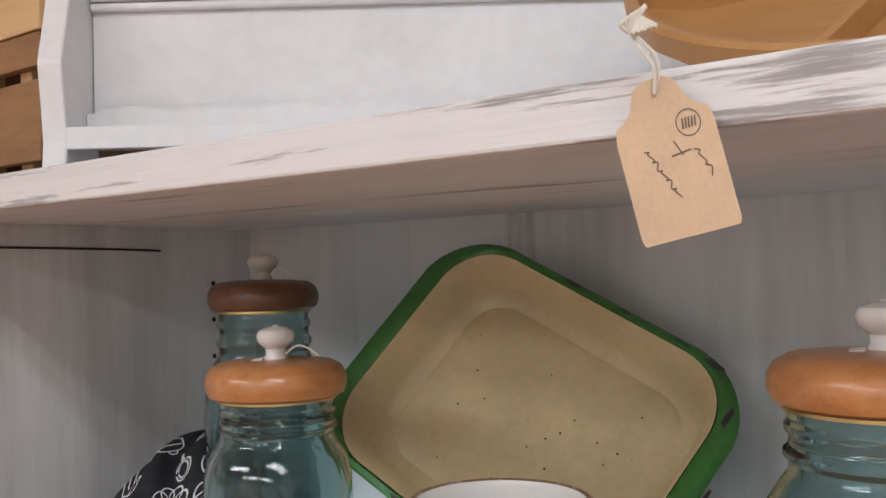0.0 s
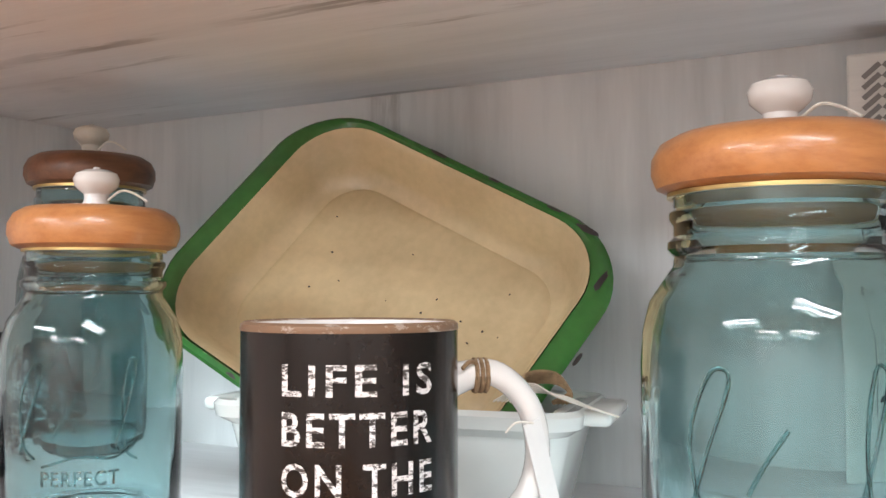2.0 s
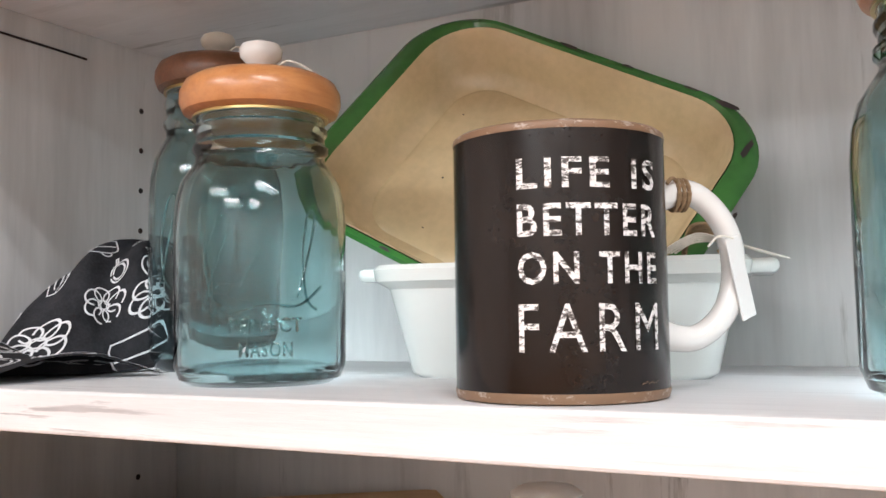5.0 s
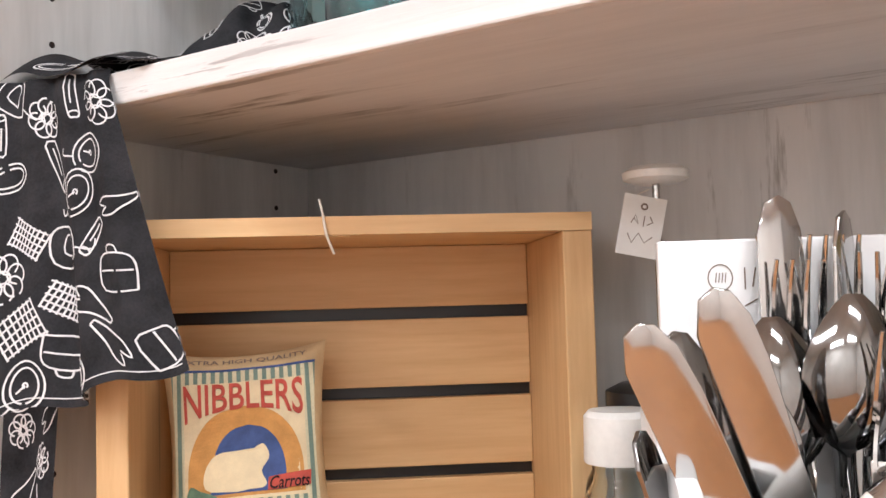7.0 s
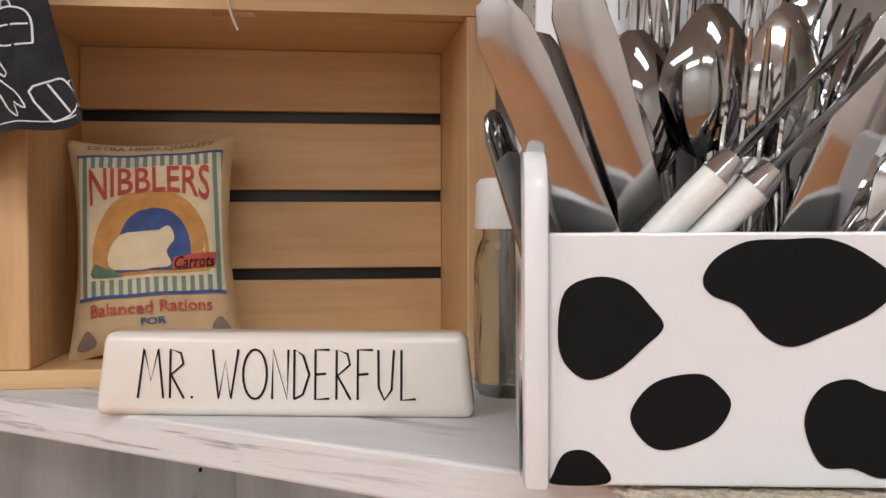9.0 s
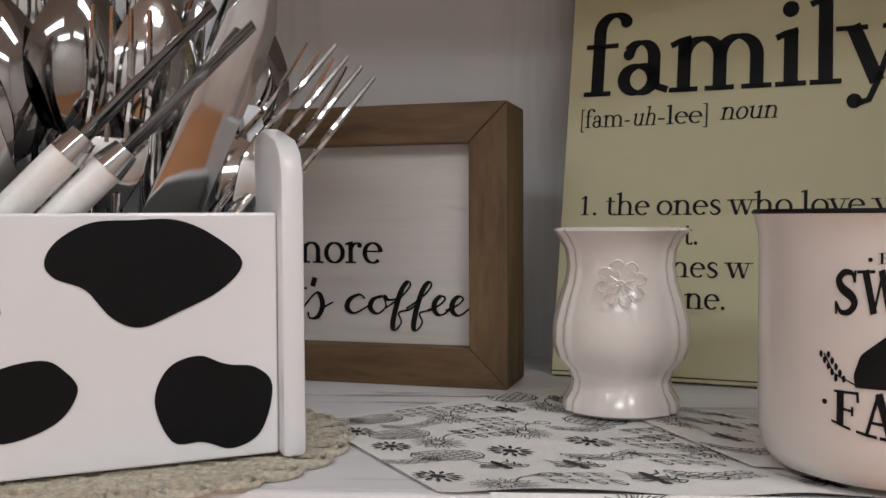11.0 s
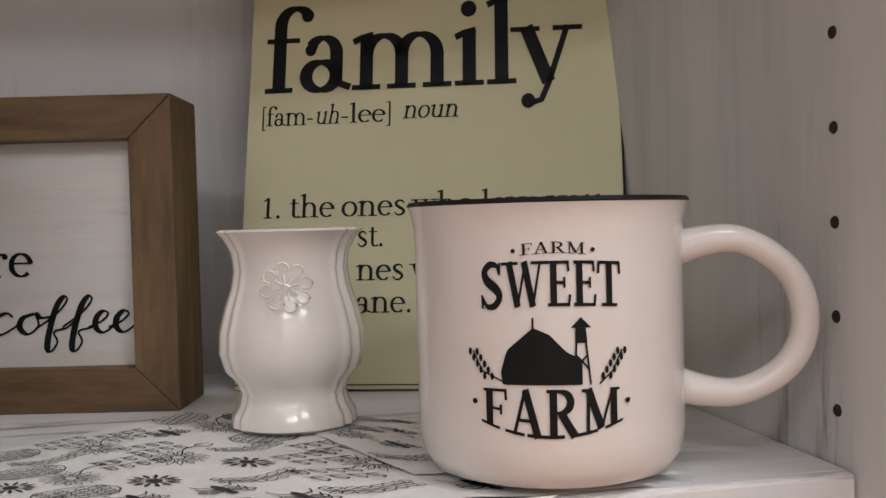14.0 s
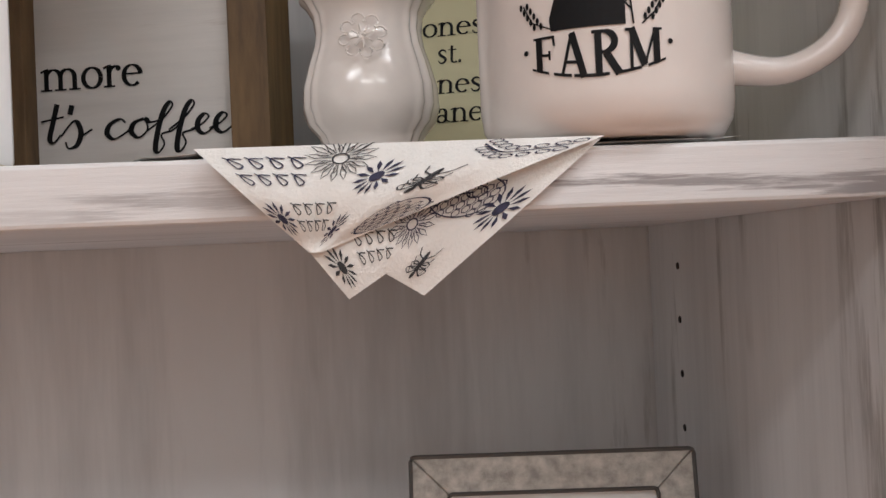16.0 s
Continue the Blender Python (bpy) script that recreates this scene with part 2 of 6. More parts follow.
def part(name, bm, material, parent=None, label="", smooth=False):
    """Links a bmesh as one mesh object, under its parent."""
    me = bpy.data.meshes.new(name)
    bmesh.ops.recalc_face_normals(bm, faces=bm.faces)
    bm.to_mesh(me)
    bm.free()
    me.materials.append(material)
    if smooth:
        me.shade_smooth()
        me.set_sharp_from_angle(angle=radians(40))
    ob = new(name, me)
    ob.parent = parent
    if label:
        tagged(ob, label)
    return ob


def thing(name, label, category, m, group=""):
    ob = new(name)
    ob.empty_display_size = 0.02
    ob.matrix_world = m
    return tagged(ob, label, category, group)


def add_box(bm, a, b, bevel=0.0, seg=2):
    r = bmesh.ops.create_cube(bm, size=1)
    vs = r["verts"]
    for v in vs:
        v.co = Vector([(a[i] + b[i]) / 2 + v.co[i] * (b[i] - a[i]) for i in range(3)])
    if bevel:
        es = list({e for v in vs for e in v.link_edges})
        bmesh.ops.bevel(bm, geom=es, offset=bevel, segments=seg, affect="EDGES", profile=0.5)
    return bm


def box(a, b, bevel=0.0, seg=2):
    return add_box(bmesh.new(), a, b, bevel, seg)


def lathe(profile, seg=56, closed=False, wave=None):
    """Turns a profile of (radius, height) about z. wave(angle, height) scales the radius."""
    bm = bmesh.new()
    rings = []
    for r, z in profile:
        if r < 1e-6:
            rings.append([bm.verts.new((0, 0, z))])
            continue
        ring = []
        for k in range(seg):
            a = 2 * math.pi * k / seg
            q = r * (wave(a, z) if wave else 1)
            ring.append(bm.verts.new((q * math.cos(a), q * math.sin(a), z)))
        rings.append(ring)
    pairs = list(zip(rings, rings[1:])) + ([(rings[-1], rings[0])] if closed else [])
    for lo, hi in pairs:
        for k in range(seg):
            j = (k + 1) % seg
            if len(lo) == 1 and len(hi) == 1:
                break
            if len(lo) == 1:
                bm.faces.new((lo[0], hi[j], hi[k]))
            elif len(hi) == 1:
                bm.faces.new((lo[k], lo[j], hi[0]))
            else:
                bm.faces.new((lo[k], lo[j], hi[j], hi[k]))
    return bm


def add_tube(bm, pts, radius, seg=8, closed=False, flat=1.0):
    """A round or flattened rope through the points."""
    pts = [Vector(p) for p in pts]
    n = len(pts)
    rings = []
    for i, p in enumerate(pts):
        a = pts[(i - 1) % n] if closed or i else pts[0]
        b = pts[(i + 1) % n] if closed or i < n - 1 else pts[-1]
        d = (b - a).normalized()
        side = d.cross(Vector((0.13, 0.21, 0.97)))
        if side.length < 1e-3:
            side = d.cross(Vector((1, 0, 0)))
        side.normalize()
        up = side.cross(d)
        r = radius(i / max(1, n - 1)) if callable(radius) else radius
        rings.append([bm.verts.new(p + side * (r * math.cos(2 * math.pi * k / seg)) + up * (r * flat * math.sin(2 * math.pi * k / seg))) for k in range(seg)])
    for i in range(n if closed else n - 1):
        lo, hi = rings[i], rings[(i + 1) % n]
        for k in range(seg):
            j = (k + 1) % seg
            bm.faces.new((lo[k], lo[j], hi[j], hi[k]))
    if not closed:
        bm.faces.new(rings[0])
        bm.faces.new(rings[-1][::-1])
    return bm


def tube(pts, radius, seg=8, closed=False, flat=1.0):
    return add_tube(bmesh.new(), pts, radius, seg, closed, flat)


def spline(pts, steps=6, closed=False):
    """Points along a smooth curve through the given ones."""
    P = [Vector(p) for p in pts]
    n = len(P)
    out = []
    for i in range(n if closed else n - 1):
        a = P[(i - 1) % n] if closed or i else P[0]
        b, c = P[i], P[(i + 1) % n]
        d = P[(i + 2) % n] if closed or i < n - 2 else P[-1]
        for k in range(steps):
            t = k / steps
            out.append(0.5 * ((2 * b) + (c - a) * t + (2 * a - 5 * b + 4 * c - d) * t * t + (3 * b - a - 3 * c + d) * t ** 3))
    if not closed:
        out.append(P[-1])
    return out


def prism(outline, depth, axis=1, bevel=0.0):
    """Extrudes a flat outline of (x, z) from y = 0 to y = depth."""
    bm = bmesh.new()
    vs = [bm.verts.new((x, 0, z)) for x, z in outline]
    f = bm.faces.new(vs)
    r = bmesh.ops.extrude_face_region(bm, geom=[f])
    bmesh.ops.translate(bm, verts=[g for g in r["geom"] if isinstance(g, bmesh.types.BMVert)], vec=(0, depth, 0))
    if bevel:
        bmesh.ops.bevel(bm, geom=[e for e in bm.edges], offset=bevel, segments=2, affect="EDGES", profile=0.5)
    return bm


def rounded(w, h, r, steps=6, x0=0.0, z0=0.0):
    """A rectangle with round corners as a list of (x, z)."""
    out = []
    for cx, cz, a0 in ((w / 2 - r, h / 2 - r, 0), (-w / 2 + r, h / 2 - r, 90), (-w / 2 + r, -h / 2 + r, 180), (w / 2 - r, -h / 2 + r, 270)):
        for k in range(steps + 1):
            a = radians(a0 + 90 * k / steps)
            out.append((x0 + cx + r * math.cos(a), z0 + cz + r * math.sin(a)))
    return out


def fill(bm, outline, place):
    """A thin flat print: the outline, filled, laid on a surface by place(u, v)."""
    vs = [bm.verts.new(place(u, v)) for u, v in outline]
    f = bm.faces.new(vs)
    bmesh.ops.triangulate(bm, faces=[f])
    return bm


def fill_wide(bm, pts, place, rows=16, cols=10):
    """A filled print in slices, so that it follows a curved surface."""
    zs = [q[1] for q in pts]
    lo, hi = min(zs), max(zs)
    last = None
    for k in range(rows + 1):
        z = lo + (hi - lo) * (k + 0.01) / (rows + 0.02)
        xs = [xa + (xb - xa) * (z - za) / (zb - za) for (xa, za), (xb, zb) in zip(pts, pts[1:] + pts[:1]) if (za - z) * (zb - z) < 0]
        if len(xs) < 2:
            continue
        a, b = min(xs), max(xs)
        row = [bm.verts.new(place(a + (b - a) * i / cols, z)) for i in range(cols + 1)]
        if last:
            for i in range(cols):
                bm.faces.new((last[i], last[i + 1], row[i + 1], row[i]))
        last = row
    return bm


def stroke(bm, pts, width, place, closed=False):
    """A drawn line: a ribbon laid on a surface by place(u, v)."""
    P = [Vector((p[0], p[1])) for p in pts]
    n = len(P)
    L, R = [], []
    for i, p in enumerate(P):
        a = P[(i - 1) % n] if closed or i else P[0]
        b = P[(i + 1) % n] if closed or i < n - 1 else P[-1]
        d = b - a
        if d.length < 1e-9:
            d = Vector((1, 0))
        d.normalize()
        s = Vector((-d.y, d.x)) * width / 2
        L.append(bm.verts.new(place(*(p + s))))
        R.append(bm.verts.new(place(*(p - s))))
    for i in range(n if closed else n - 1):
        j = (i + 1) % n
        bm.faces.new((L[i], R[i], R[j], L[j]))
    return bm


def flat_at(y):
    return lambda u, v: Vector((u, y, v))


def on_cylinder(r, a0=-math.pi / 2):
    """Lays (u, v) on an upright cylinder; u = 0 faces the angle a0."""
    return lambda u, v: Vector((r * math.cos(a0 + u / r), r * math.sin(a0 + u / r), v))


def ellipse(cx, cz, rx, rz, n=24, a0=0, a1=360):
    return [(cx + rx * math.cos(radians(a0 + (a1 - a0) * k / n)), cz + rz * math.sin(radians(a0 + (a1 - a0) * k / n))) for k in range(n + (0 if a1 - a0 == 360 else 1))]


def letters(body, width, height, place, x0=0.0, z0=0.0, shear=0.0, thick=0.0, spacing=1.0, warp=None):
    """Words as a mesh, stretched to width x height with the lower left at (x0, z0)."""
    cu = bpy.data.curves.new("words", "FONT")
    cu.body, cu.size, cu.shear, cu.resolution_u, cu.offset = body, 1.0, shear, 3, thick
    cu.space_character = spacing
    ob = new("words", cu)
    dg = bpy.context.evaluated_depsgraph_get()
    me = bpy.data.meshes.new_from_object(ob.evaluated_get(dg))
    bm = bmesh.new()
    bm.from_mesh(me)
    bpy.data.objects.remove(ob)
    bpy.data.curves.remove(cu)
    bpy.data.meshes.remove(me)
    xs = [v.co.x for v in bm.verts]
    ys = [v.co.y for v in bm.verts]
    lx, hx, ly, hy = min(xs), max(xs), min(ys), max(ys)
    for v in bm.verts:
        u, w = (v.co.x - lx) / (hx - lx), (v.co.y - ly) / (hy - ly)
        if warp:
            u, w = warp(u, w)
        v.co = place(x0 + u * width, z0 + w * height)
    return bm


def ribbon(bm, pts, widths, place):
    """A drawn line whose width changes along it."""
    P = [Vector((p[0], p[1])) for p in pts]
    n = len(P)
    last = None
    for i, p in enumerate(P):
        d = P[min(n - 1, i + 1)] - P[max(0, i - 1)]
        d = d.normalized() if d.length > 1e-9 else Vector((1, 0))
        w = widths[i] if isinstance(widths, list) else widths
        side = Vector((-d.y, d.x)) * w / 2
        row = (bm.verts.new(place(*(p + side))), bm.verts.new(place(*(p - side))))
        if last:
            bm.faces.new((last[0], last[1], row[1], row[0]))
        last = row


def glyph(c, T, t):
    """One serif letter: its advance, lines as (points, widths) and round dots; the height of a small letter is 1."""
    def arc(cx, cy, rx, ry, a0, a1, n=20):
        A = [radians(a0 + (a1 - a0) * k / n) for k in range(n + 1)]
        return [(cx + rx * math.cos(a), cy + ry * math.sin(a)) for a in A], [t + (T - t) * abs(math.cos(a)) for a in A]

    def stem(x, a, b):
        return [(x, a), (x, (a + b) / 2), (x, b)], T

    def bar(x0, x1, y, w=None):
        return [(x0, y), ((x0 + x1) / 2, y), (x1, y)], w or t

    def foot(x, y=0.0):
        return bar(x - 0.27, x + 0.27, y + t / 2 if y < 0.5 else y - t / 2)

    def flag(x, y):
        return [(x - 0.26, y - 0.13), (x - 0.1, y - 0.06), (x + T / 2, y - 0.01)], t * 1.3

    def slope(x0, y0, x1, y1, w):
        return [(x0, y0), ((x0 + x1) / 2, (y0 + y1) / 2), (x1, y1)], w
    hump = arc(0.615, 0.60, 0.335, 0.36, 180, 0)
    sb = [(p.x, p.y) for p in spline([(0.70, 0.76, 0), (0.62, 0.93, 0), (0.38, 0.96, 0), (0.20, 0.80, 0), (0.30, 0.60, 0), (0.58, 0.42, 0), (0.70, 0.24, 0), (0.54, 0.05, 0), (0.28, 0.04, 0), (0.12, 0.24, 0)], 5)]
    sw = [t + (T - t) * math.sin(math.pi * k / (len(sb) - 1)) ** 1.5 for k in range(len(sb))]
    G = {
        "i": (0.60, [stem(0.30, 0, 1), foot(0.30), flag(0.30, 1)], [(0.29, 1.38, 0.15)]),
        "l": (0.60, [stem(0.30, 0, 1.56), foot(0.30), flag(0.30, 1.56)], []),
        "f": (0.72, [stem(0.32, 0, 1.22), foot(0.32), arc(0.62, 1.20, 0.30, 0.34, 180, 45), bar(0.06, 0.70, 0.95)], [(0.84, 1.40, 0.12)]),
        "t": (0.72, [stem(0.32, 0.22, 1.25), arc(0.54, 0.24, 0.22, 0.21, 180, 320), bar(0.06, 0.68, 0.95)], []),
        "a": (1.00, [stem(0.70, 0.14, 0.70), arc(0.44, 0.68, 0.26, 0.29, 0, 150), arc(0.41, 0.28, 0.29, 0.25, 0, 360), slope(0.70, 0.16, 0.98, 0.06, t * 1.4)], [(0.20, 0.76, 0.11)]),
        "m": (1.92, [stem(0.28, 0, 0.97), stem(0.95, 0, 0.62), stem(1.62, 0, 0.62), hump, ([(x + 0.67, y) for x, y in hump[0]], hump[1]), foot(0.28), foot(0.95), foot(1.62), flag(0.28, 1)], []),
        "n": (1.25, [stem(0.28, 0, 0.97), stem(0.95, 0, 0.62), hump, foot(0.28), foot(0.95), flag(0.28, 1)], []),
        "h": (1.25, [stem(0.28, 0, 1.56), stem(0.95, 0, 0.62), hump, foot(0.28), foot(0.95), flag(0.28, 1.56)], []),
        "u": (1.25, [stem(0.28, 0.34, 0.97), stem(0.95, 0, 0.97), arc(0.615, 0.36, 0.335, 0.32, 180, 360), flag(0.28, 1), flag(0.95, 1), bar(0.95, 1.18, t / 2)], []),
        "o": (1.04, [arc(0.52, 0.49, 0.41, 0.46, 0, 360, 28)], []),
        "e": (0.98, [arc(0.50, 0.49, 0.39, 0.46, 5, 315, 26), bar(0.14, 0.88, 0.56)], []),
        "r": (0.86, [stem(0.28, 0, 0.97), arc(0.62, 0.60, 0.335, 0.34, 180, 70), foot(0.28), flag(0.28, 1)], [(0.72, 0.84, 0.12)]),
        "s": (0.84, [(sb, sw)], []),
        "w": (1.50, [slope(0.14, 1, 0.46, 0, T), slope(0.46, 0, 0.76, 0.97, t), slope(0.74, 1, 1.06, 0, T), slope(1.06, 0, 1.38, 1, t), foot(0.14, 1), foot(0.74, 1), foot(1.38, 1)], []),
        "v": (1.04, [slope(0.14, 1, 0.52, 0, T), slope(0.52, 0, 0.90, 1, t), foot(0.14, 1), foot(0.90, 1)], []),
        "y": (1.06, [slope(0.16, 1, 0.56, 0, T), ([(0.92, 1), (0.56, 0), (0.42, -0.30), (0.20, -0.36)], t * 1.2), foot(0.14, 1), foot(0.92, 1)], [(0.18, -0.31, 0.13)]),
        "[": (0.56, [([(0.30, -0.36), (0.30, 0.6), (0.30, 1.56)], T * 0.6), bar(0.30, 0.56, 1.52), bar(0.30, 0.56, -0.32)], []),
        "]": (0.56, [([(0.28, -0.36), (0.28, 0.6), (0.28, 1.56)], T * 0.6), bar(0.02, 0.28, 1.52), bar(0.02, 0.28, -0.32)], []),
        "-": (0.62, [bar(0.06, 0.54, 0.45, t * 1.6)], []), ".": (0.46, [], [(0.22, 0.09, 0.12)]), " ": (0.44, [], []),
        "1": (0.90, [stem(0.46, 0, 1.36), foot(0.46), slope(0.20, 1.14, 0.46, 1.33, t * 1.4)], []),
        "S": (0.86, [(sb, [w * 1.15 for w in sw]), slope(0.70, 0.72, 0.72, 1.0, t), slope(0.12, 0.0, 0.10, 0.30, t)], []),
        "E": (0.80, [stem(0.24, 0, 1), bar(0.06, 0.70, 1 - t / 2), bar(0.06, 0.72, t / 2), bar(0.24, 0.58, 0.52), slope(0.70, 0.76, 0.68, 1, t), slope(0.74, 0.26, 0.70, 0, t), slope(0.57, 0.40, 0.57, 0.64, t)], []),
        "F": (0.78, [stem(0.24, 0, 1), bar(0.06, 0.72, 1 - t / 2), foot(0.26), bar(0.24, 0.58, 0.50), slope(0.72, 0.74, 0.70, 1, t), slope(0.57, 0.38, 0.57, 0.62, t)], []),
        "T": (0.80, [stem(0.40, 0, 1), bar(0.04, 0.76, 1 - t / 2), foot(0.40), slope(0.04, 0.72, 0.06, 1, t), slope(0.76, 0.72, 0.74, 1, t)], []),
        "A": (0.98, [slope(0.16, 0, 0.47, 1, t * 1.2), slope(0.47, 1, 0.80, 0, T), bar(0.26, 0.68, 0.34), foot(0.17), foot(0.78)], []),
        "R": (0.94, [stem(0.24, 0, 1), arc(0.40, 0.74, 0.30, 0.22, 90, -90), bar(0.06, 0.42, 1 - t / 2), bar(0.24, 0.42, 0.52), slope(0.44, 0.52, 0.80, 0.02, T), foot(0.26), bar(0.72, 0.96, t / 2)], []),
        "M": (1.20, [slope(0.22, 0, 0.24, 1, t * 1.3), slope(0.24, 1, 0.60, 0.06, T), slope(0.60, 0.06, 0.94, 1, t), stem(0.96, 0, 1), foot(0.22), foot(0.96), bar(0.06, 0.24, 1 - t / 2), bar(0.96, 1.14, 1 - t / 2)], []),
        "W": (1.30, [slope(0.16, 1, 0.42, 0, T), slope(0.42, 0, 0.66, 0.9, t), slope(0.64, 1, 0.90, 0, T), slope(0.90, 0, 1.14, 1, t), foot(0.18, 1), foot(1.12, 1)], []),
    }
    return G[c]


def serif(word, place, x0, width, z0, size, thick=0.24, warp=None, lean=0.0):
    """A line of serif writing from x0, as wide as width, its small letters size high; warp bends its unit box."""
    T, t = thick, thick * 0.36
    total = sum(glyph(c, T, t)[0] for c in word)
    k = width / total

    def put(u, v):
        u, v = u + lean * v, v
        if warp:
            a, v = warp(u / total, v)
            u = a * total
        return place(x0 + u * k, z0 + v * size)
    bm = bmesh.new()
    x = 0.0
    for c in word:
        adv, lines, dots = glyph(c, T, t)
        for pts, w in lines:
            ribbon(bm, [(x + px, pz) for px, pz in pts], w, put)
        for cx, cy, r in dots:
            fill(bm, ellipse(x + cx, cy, r, r, 14), put)
        x += adv
    return bm


def merge(*bms):
    out = bmesh.new()
    for b in bms:
        me = bpy.data.meshes.new("tmp")
        b.to_mesh(me)
        b.free()
        out.from_mesh(me)
        bpy.data.meshes.remove(me)
    return out


def structure(name, bm, material, label, category):
    return tagged(part(name, bm, material), label, category, kind="structure")


# ---- the cabinet and the room ----
XL, XR, YW, YF = 0.05, 0.9315, -0.032, -0.331
Z_LOW, Z_CRATE, Z_JAR, Z_TOP = 0.79, 1.10, 1.4262, 1.690
TH = 0.0195

structure("floor", box((-2.2, -4.2, -0.05), (3.2, 0.3, 0)), M_floor, "orange-brown wooden store floor under the cabinet", "floor")
structure("ceiling", box((-2.2, -4.2, 2.72), (3.2, 0.3, 2.78)), M_ceiling, "white store ceiling", "ceiling")
structure("wall_north", box((-2.2, 0.05, 0), (3.2, 0.15, 2.72)), M_store, "plain store wall behind the cabinet", "wall")
structure("wall_south", box((-2.2, -4.2, 0), (3.2, -4.1, 2.72)), M_store, "plain store wall", "wall")
structure("wall_west", box((-2.2, -4.1, 0), (-2.1, 0.05, 2.72)), M_store, "plain store wall", "wall")
structure("wall_east", box((3.1, -4.1, 0), (3.2, 0.05, 2.72)), M_store, "plain store wall", "wall")
for (lx, ly, lz), watts in LAMPS:
    fx = thing("ceiling_light", "white ceiling light with a lit tube cover", "ceiling light", pose(lx, ly, 2.72), "ceiling lights")
    part("housing", box((-0.62, -0.19, -0.035), (0.62, 0.19, 0), 0.006), M_white_wood, fx)
    for dy in (-0.11, 0.11):
        part("tube_cover", box((-0.58, dy - 0.045, -0.042), (0.58, dy + 0.045, -0.036)), M_tube, fx)


def pin_holes(wall, x, inward, cols, z0, z1):
    """Shelf pin holes: short dark sleeves let into the side."""
    for y in cols:
        z = z0
        while z < z1:
            bm = lathe([(0.0, 0.0004), (0.0014, 0.0004), (0.0019, 0.0006), (0.0022, 0.0002), (0.0022, -0.002)], 14)
            bmesh.ops.rotate(bm, verts=bm.verts, matrix=Matrix.Rotation(radians(90 * inward), 3, "Y"))
            bmesh.ops.translate(bm, verts=bm.verts, vec=(x, y, z))
            part("pin_hole", bm, M_hole, wall)
            z += 0.03175


wall_back = structure("wall_back", box((XL - 0.03, YW, 0.0), (XR + 0.03, YW + 0.02, 2.1)), M_wall, "cabinet back, brushed white paint over wood", "cabinet back")
wall_left = structure("wall_left", box((XL - 0.022, YF - 0.003, 0.0), (XL, YW - 0.0005, 2.1), 0.0015), M_wall, "worn white cabinet side with pin holes", "cabinet side")
wall_right = structure("wall_right", box((XR, YF - 0.075, 0.0), (XR + 0.022, YW - 0.0005, 2.1), 0.0015), M_wall_side, "worn white cabinet side with pin holes", "cabinet side")
pin_holes(wall_left, XL, 1, (-0.2886, -0.0748), 1.1469 - 10 * 0.03175, 1.64)
pin_holes(wall_right, XR, -1, (-0.3192, -0.0886), 1.1187 - 10 * 0.03175, 1.64)
structure("cabinet_top", box((XL - 0.022, YF, 2.1), (XR + 0.022, YW + 0.02, 2.12)), M_shelf, "white cabinet top board", "cabinet top")


def shelf(z, yf, label):
    bm = box((XL + 0.0008, yf + 0.006, z - TH), (XR - 0.0008, YW - 0.0008, z))
    s = structure("shelf", bm, M_shelf, label, "shelf")
    e = box((XL + 0.0008, yf, z - TH - 0.0004), (XR - 0.0008, yf + 0.0059, z + 0.0003), 0.0016, 2)
    part("front_edge", e, M_shelf_edge, s)
    return s


shelf(Z_LOW, YF, "white painted shelf board holding a zinc frame")
shelf(Z_CRATE, -0.330, "worn white shelf board holding the crate and mugs")
shelf(Z_JAR, -0.311, "worn white shelf board holding aqua jars")
shelf(Z_TOP, -0.338, "worn white shelf board holding a wooden bowl")
structure("trim", tube(spline([(XL + 0.001, -0.30, 1.654), (XL + 0.001, -0.24, 1.6534), (XL + 0.001, -0.17, 1.6526), (XL + 0.001, -0.13, 1.6516)]), 0.0009, 5), M_hole, "dark split line in the painted cabinet side", "crack")

# ---- jars ----


